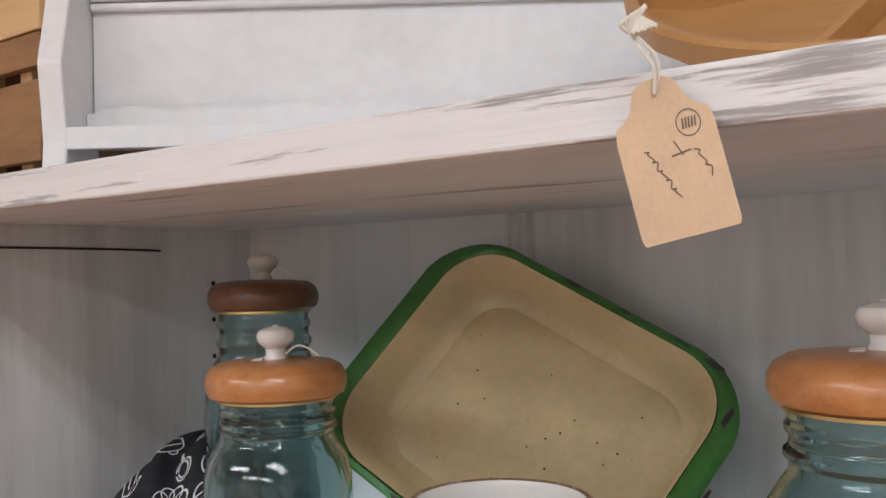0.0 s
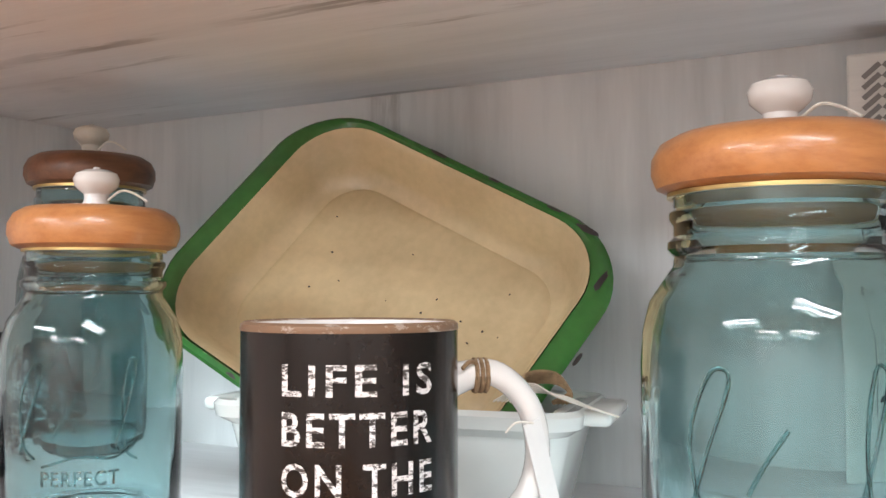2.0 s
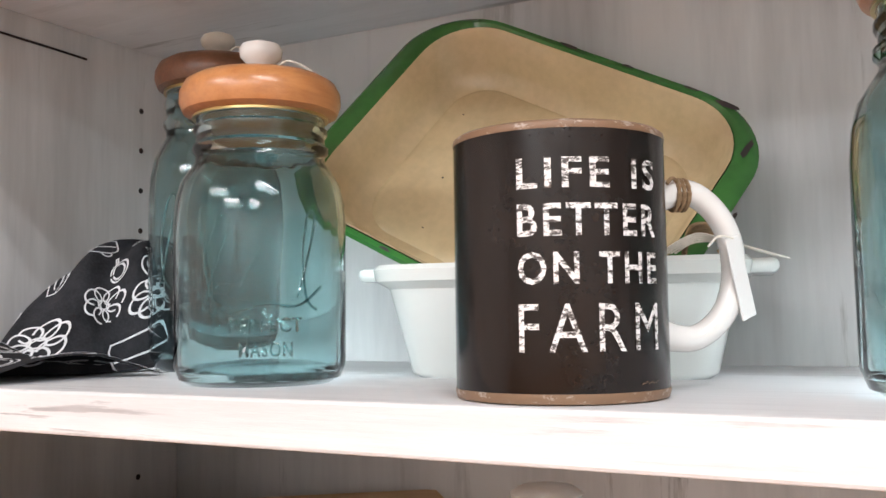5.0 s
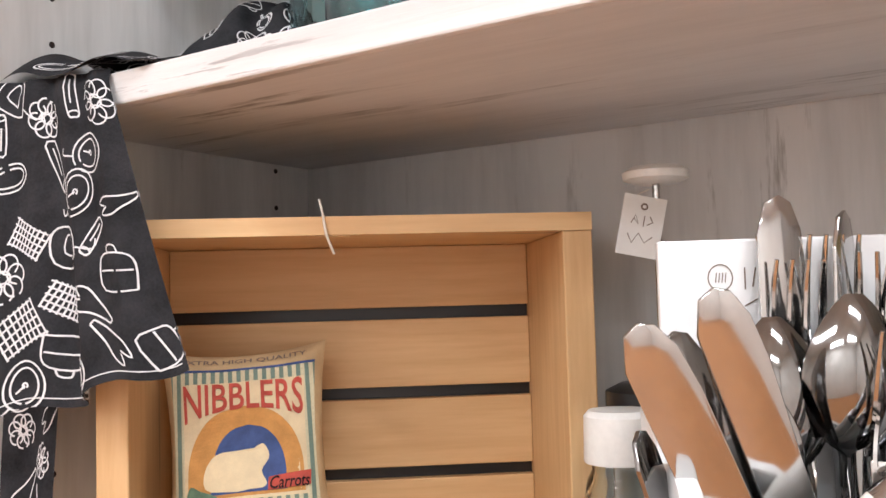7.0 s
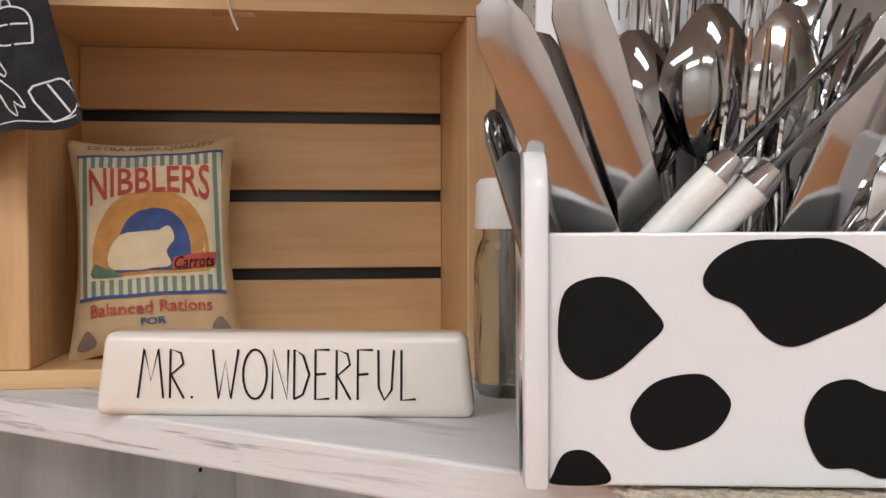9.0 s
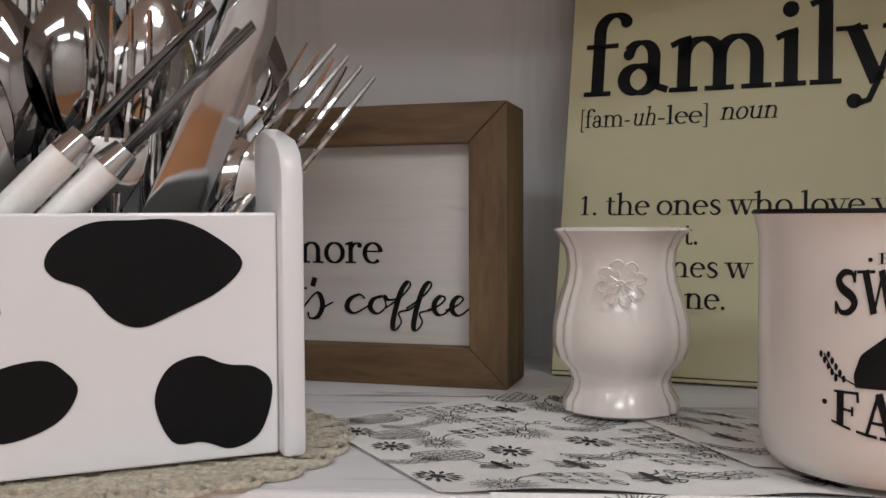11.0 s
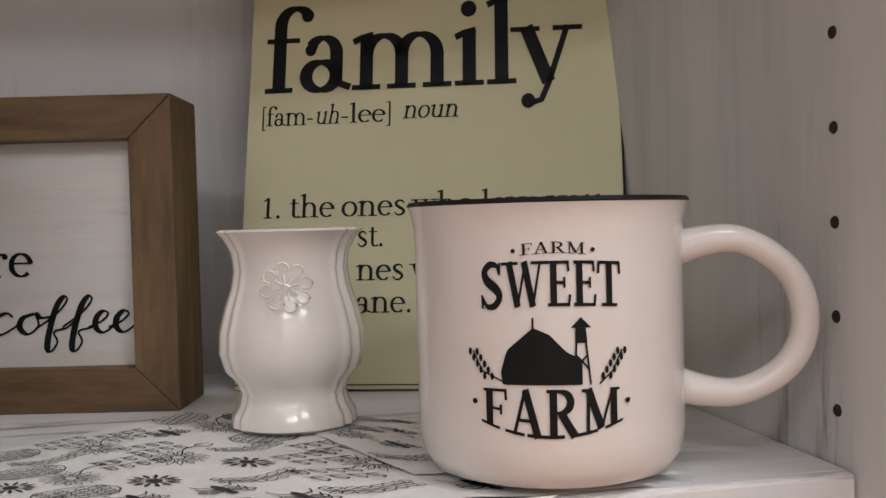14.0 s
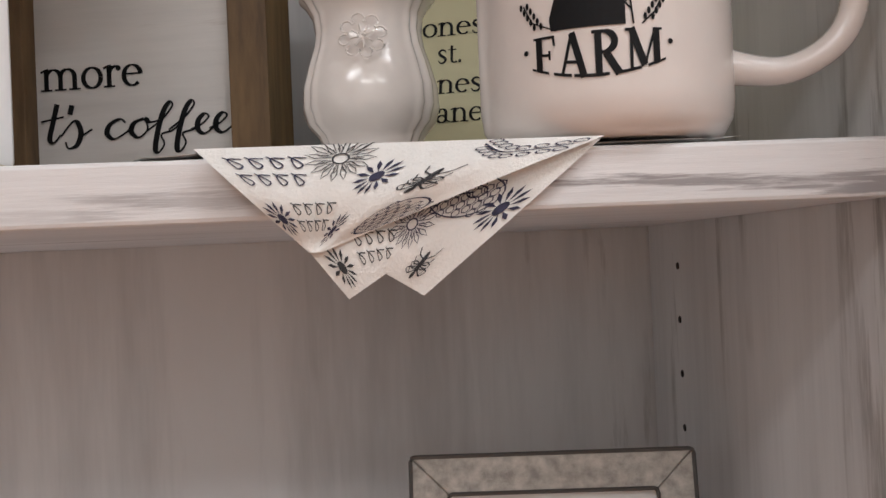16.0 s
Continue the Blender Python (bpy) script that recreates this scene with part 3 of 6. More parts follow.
def jar(m, scale, tall, lid_scale, lid_mat, knob_mat, label, lid_label, lid_tilt=(0, 0), tag=True):
    """A square-shouldered canning jar with a turned wooden lid and a knob."""
    j = thing("glass_jar", label, "jar", m, "glass jars")
    s, h = scale, tall
    outer = [(0.0, 0.003), (0.030, 0.0015), (0.037, 0.0), (0.0425, 0.003), (0.0452, 0.010), (0.0456, 0.05), (0.0456, 0.088), (0.0448, 0.100), (0.0425, 0.110),
             (0.0375, 0.1185), (0.0348, 0.1225), (0.0344, 0.126), (0.0364, 0.1285), (0.0364, 0.1310), (0.0344, 0.133), (0.0344, 0.137), (0.0358, 0.139), (0.0358, 0.1415), (0.0344, 0.143), (0.0344, 0.147)]
    inner = [(0.0312, 0.147), (0.0312, 0.122), (0.0342, 0.118), (0.0392, 0.109), (0.0416, 0.099), (0.0426, 0.088), (0.0426, 0.012), (0.0395, 0.0075), (0.030, 0.0075), (0.0, 0.010)]
    body = part("body", lathe([(r * s, z * h) for r, z in outer + inner], 72), M_aqua, j, "aqua tinted glass body", True)
    body.visible_shadow = False
    # raised script flourish and two lines of raised marks
    em = bmesh.new()
    put = on_cylinder(0.0459 * s)
    drawn = ([(-0.031, 0.044), (-0.025, 0.064), (-0.018, 0.086), (-0.024, 0.088), (-0.031, 0.068), (-0.028, 0.048), (-0.022, 0.042)],
             [(-0.013, 0.052), (-0.008, 0.062), (-0.002, 0.072)], [(0.016, 0.046), (0.022, 0.068), (0.026, 0.088), (0.022, 0.090), (0.019, 0.068), (0.021, 0.046), (0.027, 0.040)],
             [(-0.018, 0.038), (0.0, 0.043), (0.016, 0.042), (0.030, 0.052)])
    for pts in drawn:
        add_tube(em, [put(p.x * s, p.y * h) for p in spline([(*q, 0) for q in pts], 5)], 0.0007 * s, 6)
    part("raised_script", em, M_aqua_deep, j, "plain raised flourish", True).visible_shadow = False
    for word, z, w in (("PERFECT", 0.0285, 0.036), ("MASON", 0.0160, 0.026)):
        raised = letters(word, w * s, 0.0075 * h, put, -w * s / 2, z * h, thick=0.01, spacing=1.15)
        grown = bmesh.ops.extrude_face_region(raised, geom=list(raised.faces))["geom"]
        bmesh.ops.scale(raised, verts=[g for g in grown if isinstance(g, bmesh.types.BMVert)], vec=(1.016, 1.016, 1))
        part("raised_word", raised, M_aqua_deep, j, "raised glass word " + word).visible_shadow = False
    lid = part("lid", lathe([(0.0, 0.0), (0.0385, 0.0), (0.0425, 0.0018), (0.0445, 0.0068), (0.0443, 0.0120), (0.0415, 0.0170), (0.036, 0.0200), (0.020, 0.0215), (0.0, 0.0218)], 64), lid_mat, j, lid_label, True)
    lid.scale = (lid_scale, lid_scale, 1)
    lid.location = (0, 0, 0.1485 * h)
    lid.rotation_euler = (radians(lid_tilt[0]), radians(lid_tilt[1]), 0.7)
    band = part("seal_ring", lathe([(0.0348 * s, 0.1470 * h), (0.0364 * s, 0.1470 * h), (0.0364 * s, 0.1484 * h), (0.0348 * s, 0.1484 * h)], 56, True), M_gold, j, "thin brass seal ring", True)
    kz = 0.1485 * h + 0.0215
    part("knob", lathe([(0.0, kz - 0.001), (0.0068, kz - 0.001), (0.0070, kz + 0.001), (0.0058, kz + 0.003), (0.0060, kz + 0.006), (0.0078, kz + 0.0075), (0.0104, kz + 0.010), (0.0112, kz + 0.0135),
                        (0.0098, kz + 0.0165), (0.0060, kz + 0.0182), (0.0018, kz + 0.0188), (0.0016, kz + 0.0196), (0.0, kz + 0.0197)], 36), knob_mat, lid, "turned porcelain knob", True).parent = j
    if tag:
        st = tube(spline([(0.006, -0.004, kz + 0.003), (0.012, -0.006, kz + 0.0075), (0.018, -0.007, kz + 0.0065), (0.025, -0.010, kz + 0.002)]), 0.0006, 6)
        part("string", st, M_thread, j)
        tg = box((-0.030, -0.010, kz + 0.0012), (-0.007, 0.004, kz + 0.0019))
        bmesh.ops.rotate(tg, verts=tg.verts, cent=(0, 0, kz), matrix=Matrix.Rotation(radians(-8), 3, "Y"))
        part("price_tag", tg, M_paper, j)
    return j


JAR_SPOTS = [
    (pose(0.3010, -0.2365, Z_JAR, 0, 0, 42), 0.935, 0.897, 0.910, M_lid, M_porcelain, "aqua glass canning jar with orange wooden lid", "orange turned wooden lid"),
    (pose(0.1930, -0.1470, Z_JAR, 0, 0, 30), 0.935, 1.200, 0.890, M_walnut, M_old_porcelain, "tall aqua glass jar with dark walnut lid", "dark walnut wooden lid"),
    (pose(0.6225, -0.2200, Z_JAR, 0, 0, 12), 1.070, 0.990, 1.000, M_lid, M_porcelain, "large aqua glass jar with orange wooden lid and paper tag", "orange turned wooden lid"),
]
# ---- enamel pan leaning in a milk-glass dish ----


def enamel_pan(m):
    p = thing("enamel_pan", "cream enamel roasting pan with chipped green rim, leaning", "roasting pan", m)
    L, W, D, r = 0.2225, 0.1775, 0.036, 0.042
    n = 10

    def ring(w, h, rad, y, bow=0.0):
        return [Vector((x + (math.copysign(bow * max(0, 1 - (z / (h / 2)) ** 2), x) if abs(x) > w / 2 - rad * 0.9 else 0), y, z)) for x, z in rounded(w, h, rad, n)]

    def skin(rings, cap=False):
        bm = bmesh.new()
        vv = [[bm.verts.new(q) for q in rg] for rg in rings]
        for a, b in zip(vv, vv[1:]):
            for k in range(len(a)):
                j = (k + 1) % len(a)
                bm.faces.new((a[k], a[j], b[j], b[k]))
        if cap:
            bm.faces.new(vv[-1])
        return bm
    inside = skin([ring(L - 0.018, W - 0.012, r - 0.004, 0), ring(L - 0.022, W - 0.017, r - 0.005, 0.003), ring(L - 0.036, W - 0.032, r - 0.01, D - 0.014), ring(L - 0.044, W - 0.040, r - 0.012, D - 0.007),
                   ring(L - 0.058, W - 0.053, r - 0.016, D - 0.0035), ring(L - 0.064, W - 0.059, r - 0.018, D - 0.005), ring(L - 0.084, W - 0.079, r - 0.022, D - 0.0045)], True)
    part("inside", inside, M_cream, p, "cream enamel inside with small stains", True)
    rim = skin([ring(L - 0.017, W - 0.011, r - 0.004, 0.0004), ring(L - 0.009, W - 0.009, r - 0.003, -0.0016), ring(L - 0.003, W - 0.003, r, -0.0014, 0.0065), ring(L, W, r, 0.0006, 0.0080), ring(L - 0.002, W - 0.002, r, 0.003, 0.0065),
                ring(L - 0.010, W - 0.010, r - 0.003, 0.004), ring(L - 0.030, W - 0.026, r - 0.008, D - 0.012), ring(L - 0.050, W - 0.045, r - 0.014, D + 0.001)], True)
    part("green_outside", rim, M_green, p, "dark green enamel rim and outside", True)
    rnd = random.Random(4)
    for x, z, w, h in ((0.084, 0.0835, 0.018, 0.004), (0.1065, 0.060, 0.004, 0.016), (0.1200, 0.016, 0.003, 0.012), (-0.02, 0.0865, 0.016, 0.0030), (0.02, 0.0862, 0.009, 0.0022), (0.06, 0.0862, 0.012, 0.0022), (-0.03, -0.0862, 0.010, 0.0022)):
        bm = bmesh.new()
        fill(bm, [(x + w / 2 * math.cos(a) * rnd.uniform(0.6, 1.1), z + h / 2 * math.sin(a) * rnd.uniform(0.6, 1.1)) for a in [k * math.pi / 5 for k in range(10)]], flat_at(-0.0021))
        part("chip", bm, M_chip, p)
    for k in range(22):
        bm = bmesh.new()
        fill(bm, ellipse(rnd.uniform(-0.07, 0.07), rnd.uniform(-0.05, 0.05), rnd.uniform(0.0004, 0.0009), rnd.uniform(0.0004, 0.0009), 8), flat_at(D - 0.0056))
        part("rust_speck", bm, M_chip, p)
    return p


PAN = Matrix.Translation((0.3974, -0.1307, 1.5450)) @ Matrix.Rotation(radians(15.8), 4, "Z") @ Matrix.Rotation(radians(-30), 4, "X") @ Matrix.Rotation(radians(30.4), 4, "Y")
enamel_pan(PAN)


def loaf_dish(m):
    d = thing("loaf_dish", "white milk-glass loaf dish with tab handles", "dish", m)
    bm = bmesh.new()
    rings = []
    for w, h, r, z in ((0.148, 0.066, 0.012, 0.0), (0.156, 0.072, 0.014, 0.003), (0.176, 0.088, 0.016, 0.046), (0.188, 0.098, 0.016, 0.050), (0.190, 0.100, 0.016, 0.056), (0.186, 0.096, 0.015, 0.0585), (0.174, 0.084, 0.013, 0.0575), (0.168, 0.078, 0.013, 0.048), (0.150, 0.066, 0.012, 0.007), (0.146, 0.062, 0.011, 0.005)):
        rings.append([bm.verts.new((x, y, z)) for x, y in rounded(w, h, r, 6)])
    for a, b in zip(rings, rings[1:]):
        for k in range(len(a)):
            bm.faces.new((a[k], a[(k + 1) % len(a)], b[(k + 1) % len(a)], b[k]))
    bm.faces.new(rings[0][::-1])
    bm.faces.new(rings[-1])
    part("body", bm, M_milk, d, "", True)
    for s in (-1, 1):
        h = box((s * 0.093 - 0.014, -0.03, 0.0505), (s * 0.093 + 0.014, 0.03, 0.0575), 0.003, 3)
        part("handle", h, M_milk, d, "", True)
    return d


loaf_dish(pose(0.4265, -0.139, Z_JAR, 0, 0, 10))
tb = thing("twine_bundle", "brown twine bow with white thread on the dish", "twine", pose(0.5045, -0.148, Z_JAR + 0.0585, 0, 0, 10))
bm = bmesh.new()
for k in range(5):
    add_tube(bm, spline([(-0.012, 0.002 * k - 0.004, 0.002), (-0.008, 0.003 - 0.002 * k, 0.010 + 0.0012 * k), (0.004, 0.002, 0.011 + 0.001 * k), (0.012, -0.003, 0.007), (0.004 + 0.002 * k, -0.004, 0.002)], 6), 0.0012, 6)
part("bow", bm, M_twine, tb, "coarse brown twine bow")
bm = bmesh.new()
for k in range(5):
    add_tube(bm, spline([(-0.016 - 0.002 * k, -0.006, 0.002), (-0.006, -0.008, 0.007 + 0.001 * k), (0.010, -0.009 - 0.002 * k, 0.006), (0.024 + 0.003 * k, -0.012, 0.001 - 0.0008 * k)], 6), 0.0005, 5)
part("thread", bm, M_thread, tb, "loose white thread")

# ---- black farm mug ----


def mug_handle(r, z0, z1, out, thick, flat, mat, parent):
    pts = spline([(r - 0.004, 0, z1), (r + out * 0.45, 0, z1 + 0.003), (r + out * 0.88, 0, z1 - (z1 - z0) * 0.18), (r + out, 0, (z0 + z1) / 2 - 0.002), (r + out * 0.84, 0, z0 + (z1 - z0) * 0.14), (r + out * 0.42, 0, z0 - 0.002), (r - 0.004, 0, z0 + 0.001)], 7)
    return part("handle", tube(pts, lambda t: thick * (1 + 0.55 * (2 * abs(t - 0.5)) ** 6), 16, flat=flat), mat, parent, "", True)


H1 = 0.1015
R1 = 0.0413
mug = thing("black_mug", "glossy black-brown mug with scratched white farm slogan", "mug", pose(0.4705, -0.262, Z_JAR, 0, 0, 19))
part("body", lathe([(0.0, 0.003), (0.034, 0.003), (0.0375, 0.0), (R1 - 0.0008, 0.0016), (R1, 0.004), (R1, H1 - 0.0032)], 72), M_black_glaze, mug, "glossy black-brown glaze", True)
part("base_ring", lathe([(R1 - 0.0034, 0.0), (R1 - 0.0004, 0.0006), (R1 + 0.0003, 0.003), (R1 + 0.0002, 0.0042), (R1 - 0.001, 0.0042)], 72, True), M_gilt, mug, "worn gold base ring", True)
part("inside", lathe([(R1 - 0.0030, H1 - 0.0008), (R1 - 0.0036, H1 - 0.003), (R1 - 0.004, 0.012), (R1 - 0.009, 0.007), (0.0, 0.006)], 72), M_porcelain, mug, "white glazed inside", True)
part("rim", lathe([(R1 + 0.0001, H1 - 0.0034), (R1 + 0.0003, H1 - 0.0026), (R1, H1 - 0.0010), (R1 - 0.0014, H1), (R1 - 0.0030, H1 - 0.0008), (R1 - 0.0032, H1 - 0.002)], 72), M_gilt, mug, "worn gold rim", True)
hd = mug_handle(R1, 0.0235, 0.0775, 0.033, 0.0050, 1.0, M_porcelain, mug)
hd.rotation_euler = (0, 0, radians(20))
tagged(hd, "white glazed handle")
face = on_cylinder(R1 + 0.00035, radians(-70))
words = (("LIFE IS", 0.0765, 0.0112, 0.0565), ("BETTER", 0.0596, 0.0116, 0.0565), ("ON THE", 0.0425, 0.0116, 0.0565), ("FARM", 0.0188, 0.0170, 0.0565))
for w, z, h, wid in words:
    part("slogan_line", letters(w, wid, h, face, -wid / 2, z, thick=0.0 if w == "FARM" else 0.020, spacing=1.28 if w == "FARM" else 1.20), M_distress, mug, "scratched white words reading " + w)
bm = bmesh.new()
for k in range(9):
    stroke(bm, [(0.018 + k * 0.0011, 0.0066 + 0.0006 * (k % 3)), (0.0187 + k * 0.0011, 0.0074 - 0.0004 * (k % 2))], 0.0003, face)
part("signature_mark", bm, M_gilt, mug)
bm = bmesh.new()
for k in range(3):
    add_tube(bm, [(R1 + 0.0075 + 0.0021 * k, 0.0062 * math.cos(a), 0.0796 + 0.0062 * math.sin(a)) for a in [i * math.pi / 7 for i in range(14)]], 0.0010, 6, True)
add_tube(bm, spline([(R1 + 0.0075, -0.004, 0.0846), (R1 + 0.004, -0.007, 0.0855), (R1 + 0.0008, -0.009, 0.083)]), 0.0008, 6)
part("twine_wrap", bm, M_twine, mug, "brown twine wound round the handle").rotation_euler = (0, 0, radians(20))
tg = box((-0.0045, -0.0005, -0.034), (0.0045, 0.0005, 0.0), 0.0004)
bmesh.ops.rotate(tg, verts=tg.verts, matrix=Matrix.Rotation(radians(-17), 3, "Y"))
bmesh.ops.rotate(tg, verts=tg.verts, matrix=Matrix.Rotation(radians(25), 3, "Z"))
bmesh.ops.translate(tg, verts=tg.verts, vec=(R1 + 0.0285, -0.0075, 0.062))
part("price_tag", tg, M_paper, mug, "white paper price tag").rotation_euler = (0, 0, radians(20))
bm = tube(spline([(R1 + 0.018, -0.008, 0.058), (R1 + 0.022, -0.009, 0.062), (R1 + 0.029, -0.0080, 0.0615)]), 0.0005, 5)
part("tag_thread", bm, M_thread, mug).rotation_euler = (0, 0, radians(20))

# ---- printed carton at the end of the jar shelf ----
ct = thing("printed_carton", "white printed carton with grey arrow feathers standing behind jar", "carton", pose(0.7025, -0.0200, Z_JAR))
part("body", box((-0.072, -0.042, 0), (0.072, -0.0125, 0.2300), 0.0015), M_board, ct)
for bx, top, nb in ((-0.056, 0.224, 6), (-0.020, 0.190, 8), (0.030, 0.210, 7)):
    feather = bmesh.new()
    for k in range(nb):
        z = top - k * 0.0052
        for side_x in (-1, 1):
            stroke(feather, [(bx + side_x * 0.0008, z), (bx + side_x * 0.0085, z - 0.0065)], 0.0026, flat_at(-0.0426))
    part("grey_feather", feather, M_stripe_grey, ct, "grey chevron arrow feather")["kind"] = "stuff"
    shaft = bmesh.new()
    stroke(shaft, [(bx, top - nb * 0.0052), (bx + 0.0006, 0.11), (bx, 0.045)], 0.0010, flat_at(-0.0426))
    part("arrow_shaft", shaft, M_stripe_grey, ct)
bm = bmesh.new()
stroke(bm, [(p.x, p.y) for p in spline([(-0.052, 0.055, 0), (-0.040, 0.070, 0), (-0.034, 0.118, 0), (-0.040, 0.112, 0), (-0.042, 0.050, 0), (-0.034, 0.040, 0), (-0.022, 0.078, 0), (-0.018, 0.092, 0), (-0.026, 0.086, 0), (-0.018, 0.074, 0)], 7)], 0.0028, flat_at(-0.0427))
stroke(bm, [(0.004, 0.066), (0.012, 0.088), (0.017, 0.086), (0.022, 0.066)], 0.0026, flat_at(-0.0427))
part("black_flourish", bm, M_ink, ct)
bm = bmesh.new()
for k in range(4):
    fill(bm, rounded(0.006, 0.011, 0.001, 2, -0.022 + 0.010 * k, 0.034), flat_at(-0.0427))
part("black_blocks", bm, M_ink, ct)
for ex in (-0.030, -0.004):
    bm = bmesh.new()
    stroke(bm, [(ex, 0.004), (ex + 0.001, 0.1), (ex, 0.2)], 0.0007, flat_at(-0.0426))
    part("fold_line", bm, M_ink_soft, ct)


# ---- black kitchen-print towel ----


def motif(kind, cx, cz, s, a):
    """Outlines of kitchen tools and rounds, as lists of points."""
    c, n = math.cos(a), math.sin(a)

    def tr(pts):
        return [(cx + s * (x * c - z * n), cz + s * (x * n + z * c)) for x, z in pts]
    if kind == 0:
        out = [ellipse(0, 0, 1, 0.8), ellipse(0, 0, 0.72, 0.56), [(0, 0), (0.35, 0.3)], ellipse(0, 0, 0.1, 0.1, 8), [(0.9, 0.4), (1.3, 0.8), (1.1, 1.0)]]
    elif kind == 1:
        out = [[(-0.9, -0.4), (-0.6, 0.5), (0.5, 0.7), (0.9, 0.3), (0.7, -0.6), (-0.2, -0.7), (-0.9, -0.4)], [(-0.3, -0.3), (-0.2, 0.3), (0.3, 0.4), (0.4, -0.2), (-0.3, -0.3)], [(-0.9, -0.1), (-1.6, -0.2), (-1.7, 0.2)]]
    elif kind == 2:
        out = [[(-1, -0.25), (0.9, -0.3), (1.1, 0), (0.9, 0.3), (-1, 0.25), (-1, -0.25)], ellipse(0.95, 0, 0.17, 0.3, 12), [(-0.8, 0), (0.4, 0.05)]]
    elif kind == 3:
        out = [[(-0.8, -1 + k * 0.25), (0.8, -0.8 + k * 0.25)] for k in range(9)] + [[(-0.7 + k * 0.35, -1.0), (-0.7 + k * 0.35, 1.1)] for k in range(5)]
    elif kind == 4:
        out = [[(-0.1, -1.2), (-0.25, -0.3), (-0.4, 0.4), (-0.2, 0.9), (0.0, 0.5)], [(0.1, -1.2), (0.25, -0.3), (0.45, 0.3), (0.3, 0.9), (0.05, 0.4)], [(-0.1, -1.2), (0.1, -1.2)]]
    elif kind == 5:
        out = [ellipse(0, 0, 0.5, 1.0), ellipse(0, 0, 0.32, 0.8), [(0, -1), (0, -1.8)], [(-0.12, -1), (-0.12, -1.8)]]
    elif kind == 6:
        out = [ellipse(0.55 * math.cos(k * 0.9), 0.55 * math.sin(k * 0.9), 0.38, 0.38, 10) for k in range(7)] + [ellipse(0, 0, 0.28, 0.28, 10)]
    else:
        out = [[(-0.7, -0.6), (-0.8, 0.3), (-0.5, 0.7), (0.5, 0.7), (0.8, 0.3), (0.7, -0.6), (-0.7, -0.6)], [(-0.7, 0.1), (0.75, 0.1)], [(-0.3, 0.7), (-0.2, 1.0), (0.2, 1.0), (0.3, 0.7)]]
    return [tr(p) for p in out]


def cloth_sheet(fn, nu, nv, mask=None):
    bm = bmesh.new()
    g = [[bm.verts.new(fn(i / nu, j / nv)) for j in range(nv + 1)] for i in range(nu + 1)]
    for i in range(nu):
        for j in range(nv):
            bm.faces.new((g[i][j], g[i + 1][j], g[i + 1][j + 1], g[i][j + 1]))
    return bm


def thicken(bm, t):
    bmesh.ops.recalc_face_normals(bm, faces=bm.faces)
    bmesh.ops.solidify(bm, geom=list(bm.faces), thickness=t)
    return bm


def lifted(fn, d, su, sv):
    """Lays a print d metres over a cloth; (u, v) in metres over the sheet's sides su, sv."""
    def put(u, v):
        a, b = min(1, max(0, u / su)), min(1, max(0, v / sv))
        e = 1e-3
        p = fn(a, b)
        du, dv = fn(min(1, a + e), b) - fn(max(0, a - e), b), fn(a, min(1, b + e)) - fn(a, max(0, b - e))
        nrm = du.cross(dv).normalized()
        return p + nrm * d
    return put


tw = thing("black_towel", "charcoal cotton towel with white kitchen line print, draped", "towel", pose(0, 0, 0))


def front_fold(a, b):
    # a along the hem, b from the shelf edge down
    x0, x1 = 0.0525 + 0.088 * a, 0.092 + 0.1305 * a
    drop = 0.207 - 0.032 * a
    x = x0 + (x1 - x0) * b + 0.002 * math.sin(15 * a + 3 * b) * b
    y = -0.3165 - 0.018 * (1 - a) ** 1.5 - 0.014 * b - 0.0075 * math.sin(9 * a + 1.5 * b) * b - 0.006 * math.exp(-((a - 0.55) / 0.10) ** 2) * b - 0.0022 * math.sin(23 * a + 2 * b)
    z = Z_JAR + 0.003 - drop * b + 0.0035 * math.sin(12 * a) * b
    if b < 0.06:
        y += 0.004 * (1 - b / 0.06)
    return Vector((x, y, z))


def back_fold(a, b):
    x = 0.053 + 0.066 * a * (1 - 0.5 * b)
    y = -0.3135 - 0.004 * math.sin(7 * a + 2 * b) * b - 0.012 * b * (1 - a)
    z = Z_JAR + 0.002 - 0.285 * b
    return Vector((x, y, z))


def top_fold(a, b):
    # lies from the shelf edge inwards
    x = 0.056 + (0.122 + 0.03 * b) * a
    y = -0.330 + 0.012 * a + 0.115 * b
    z = Z_JAR + 0.004 + 0.026 * math.sin(math.pi * min(1, b * 1.05)) * (1 - 0.75 * a) + 0.0035 * math.sin(11 * a + 6 * b)
    return Vector((x, y, max(z, Z_JAR + 0.0015)))


def heap(a, b):
    th = 2 * math.pi * a
    r = 0.056 * (1 - b) ** 0.8
    x = 0.116 + (r + 0.006 * math.sin(5 * th + 6 * b)) * math.cos(th) * 1.0 + 0.012 * b
    y = -0.172 + (r * 1.35 + 0.006 * math.sin(4 * th + 2)) * math.sin(th) + 0.03 * b
    h = 0.085 * (1 - (1 - b) ** 1.6) + 0.007 * math.sin(7 * th + 9 * b) * b * (1 - b) * 3
    return Vector((max(0.0525, x), min(-0.04, y), Z_JAR + 0.001 + max(0, h)))


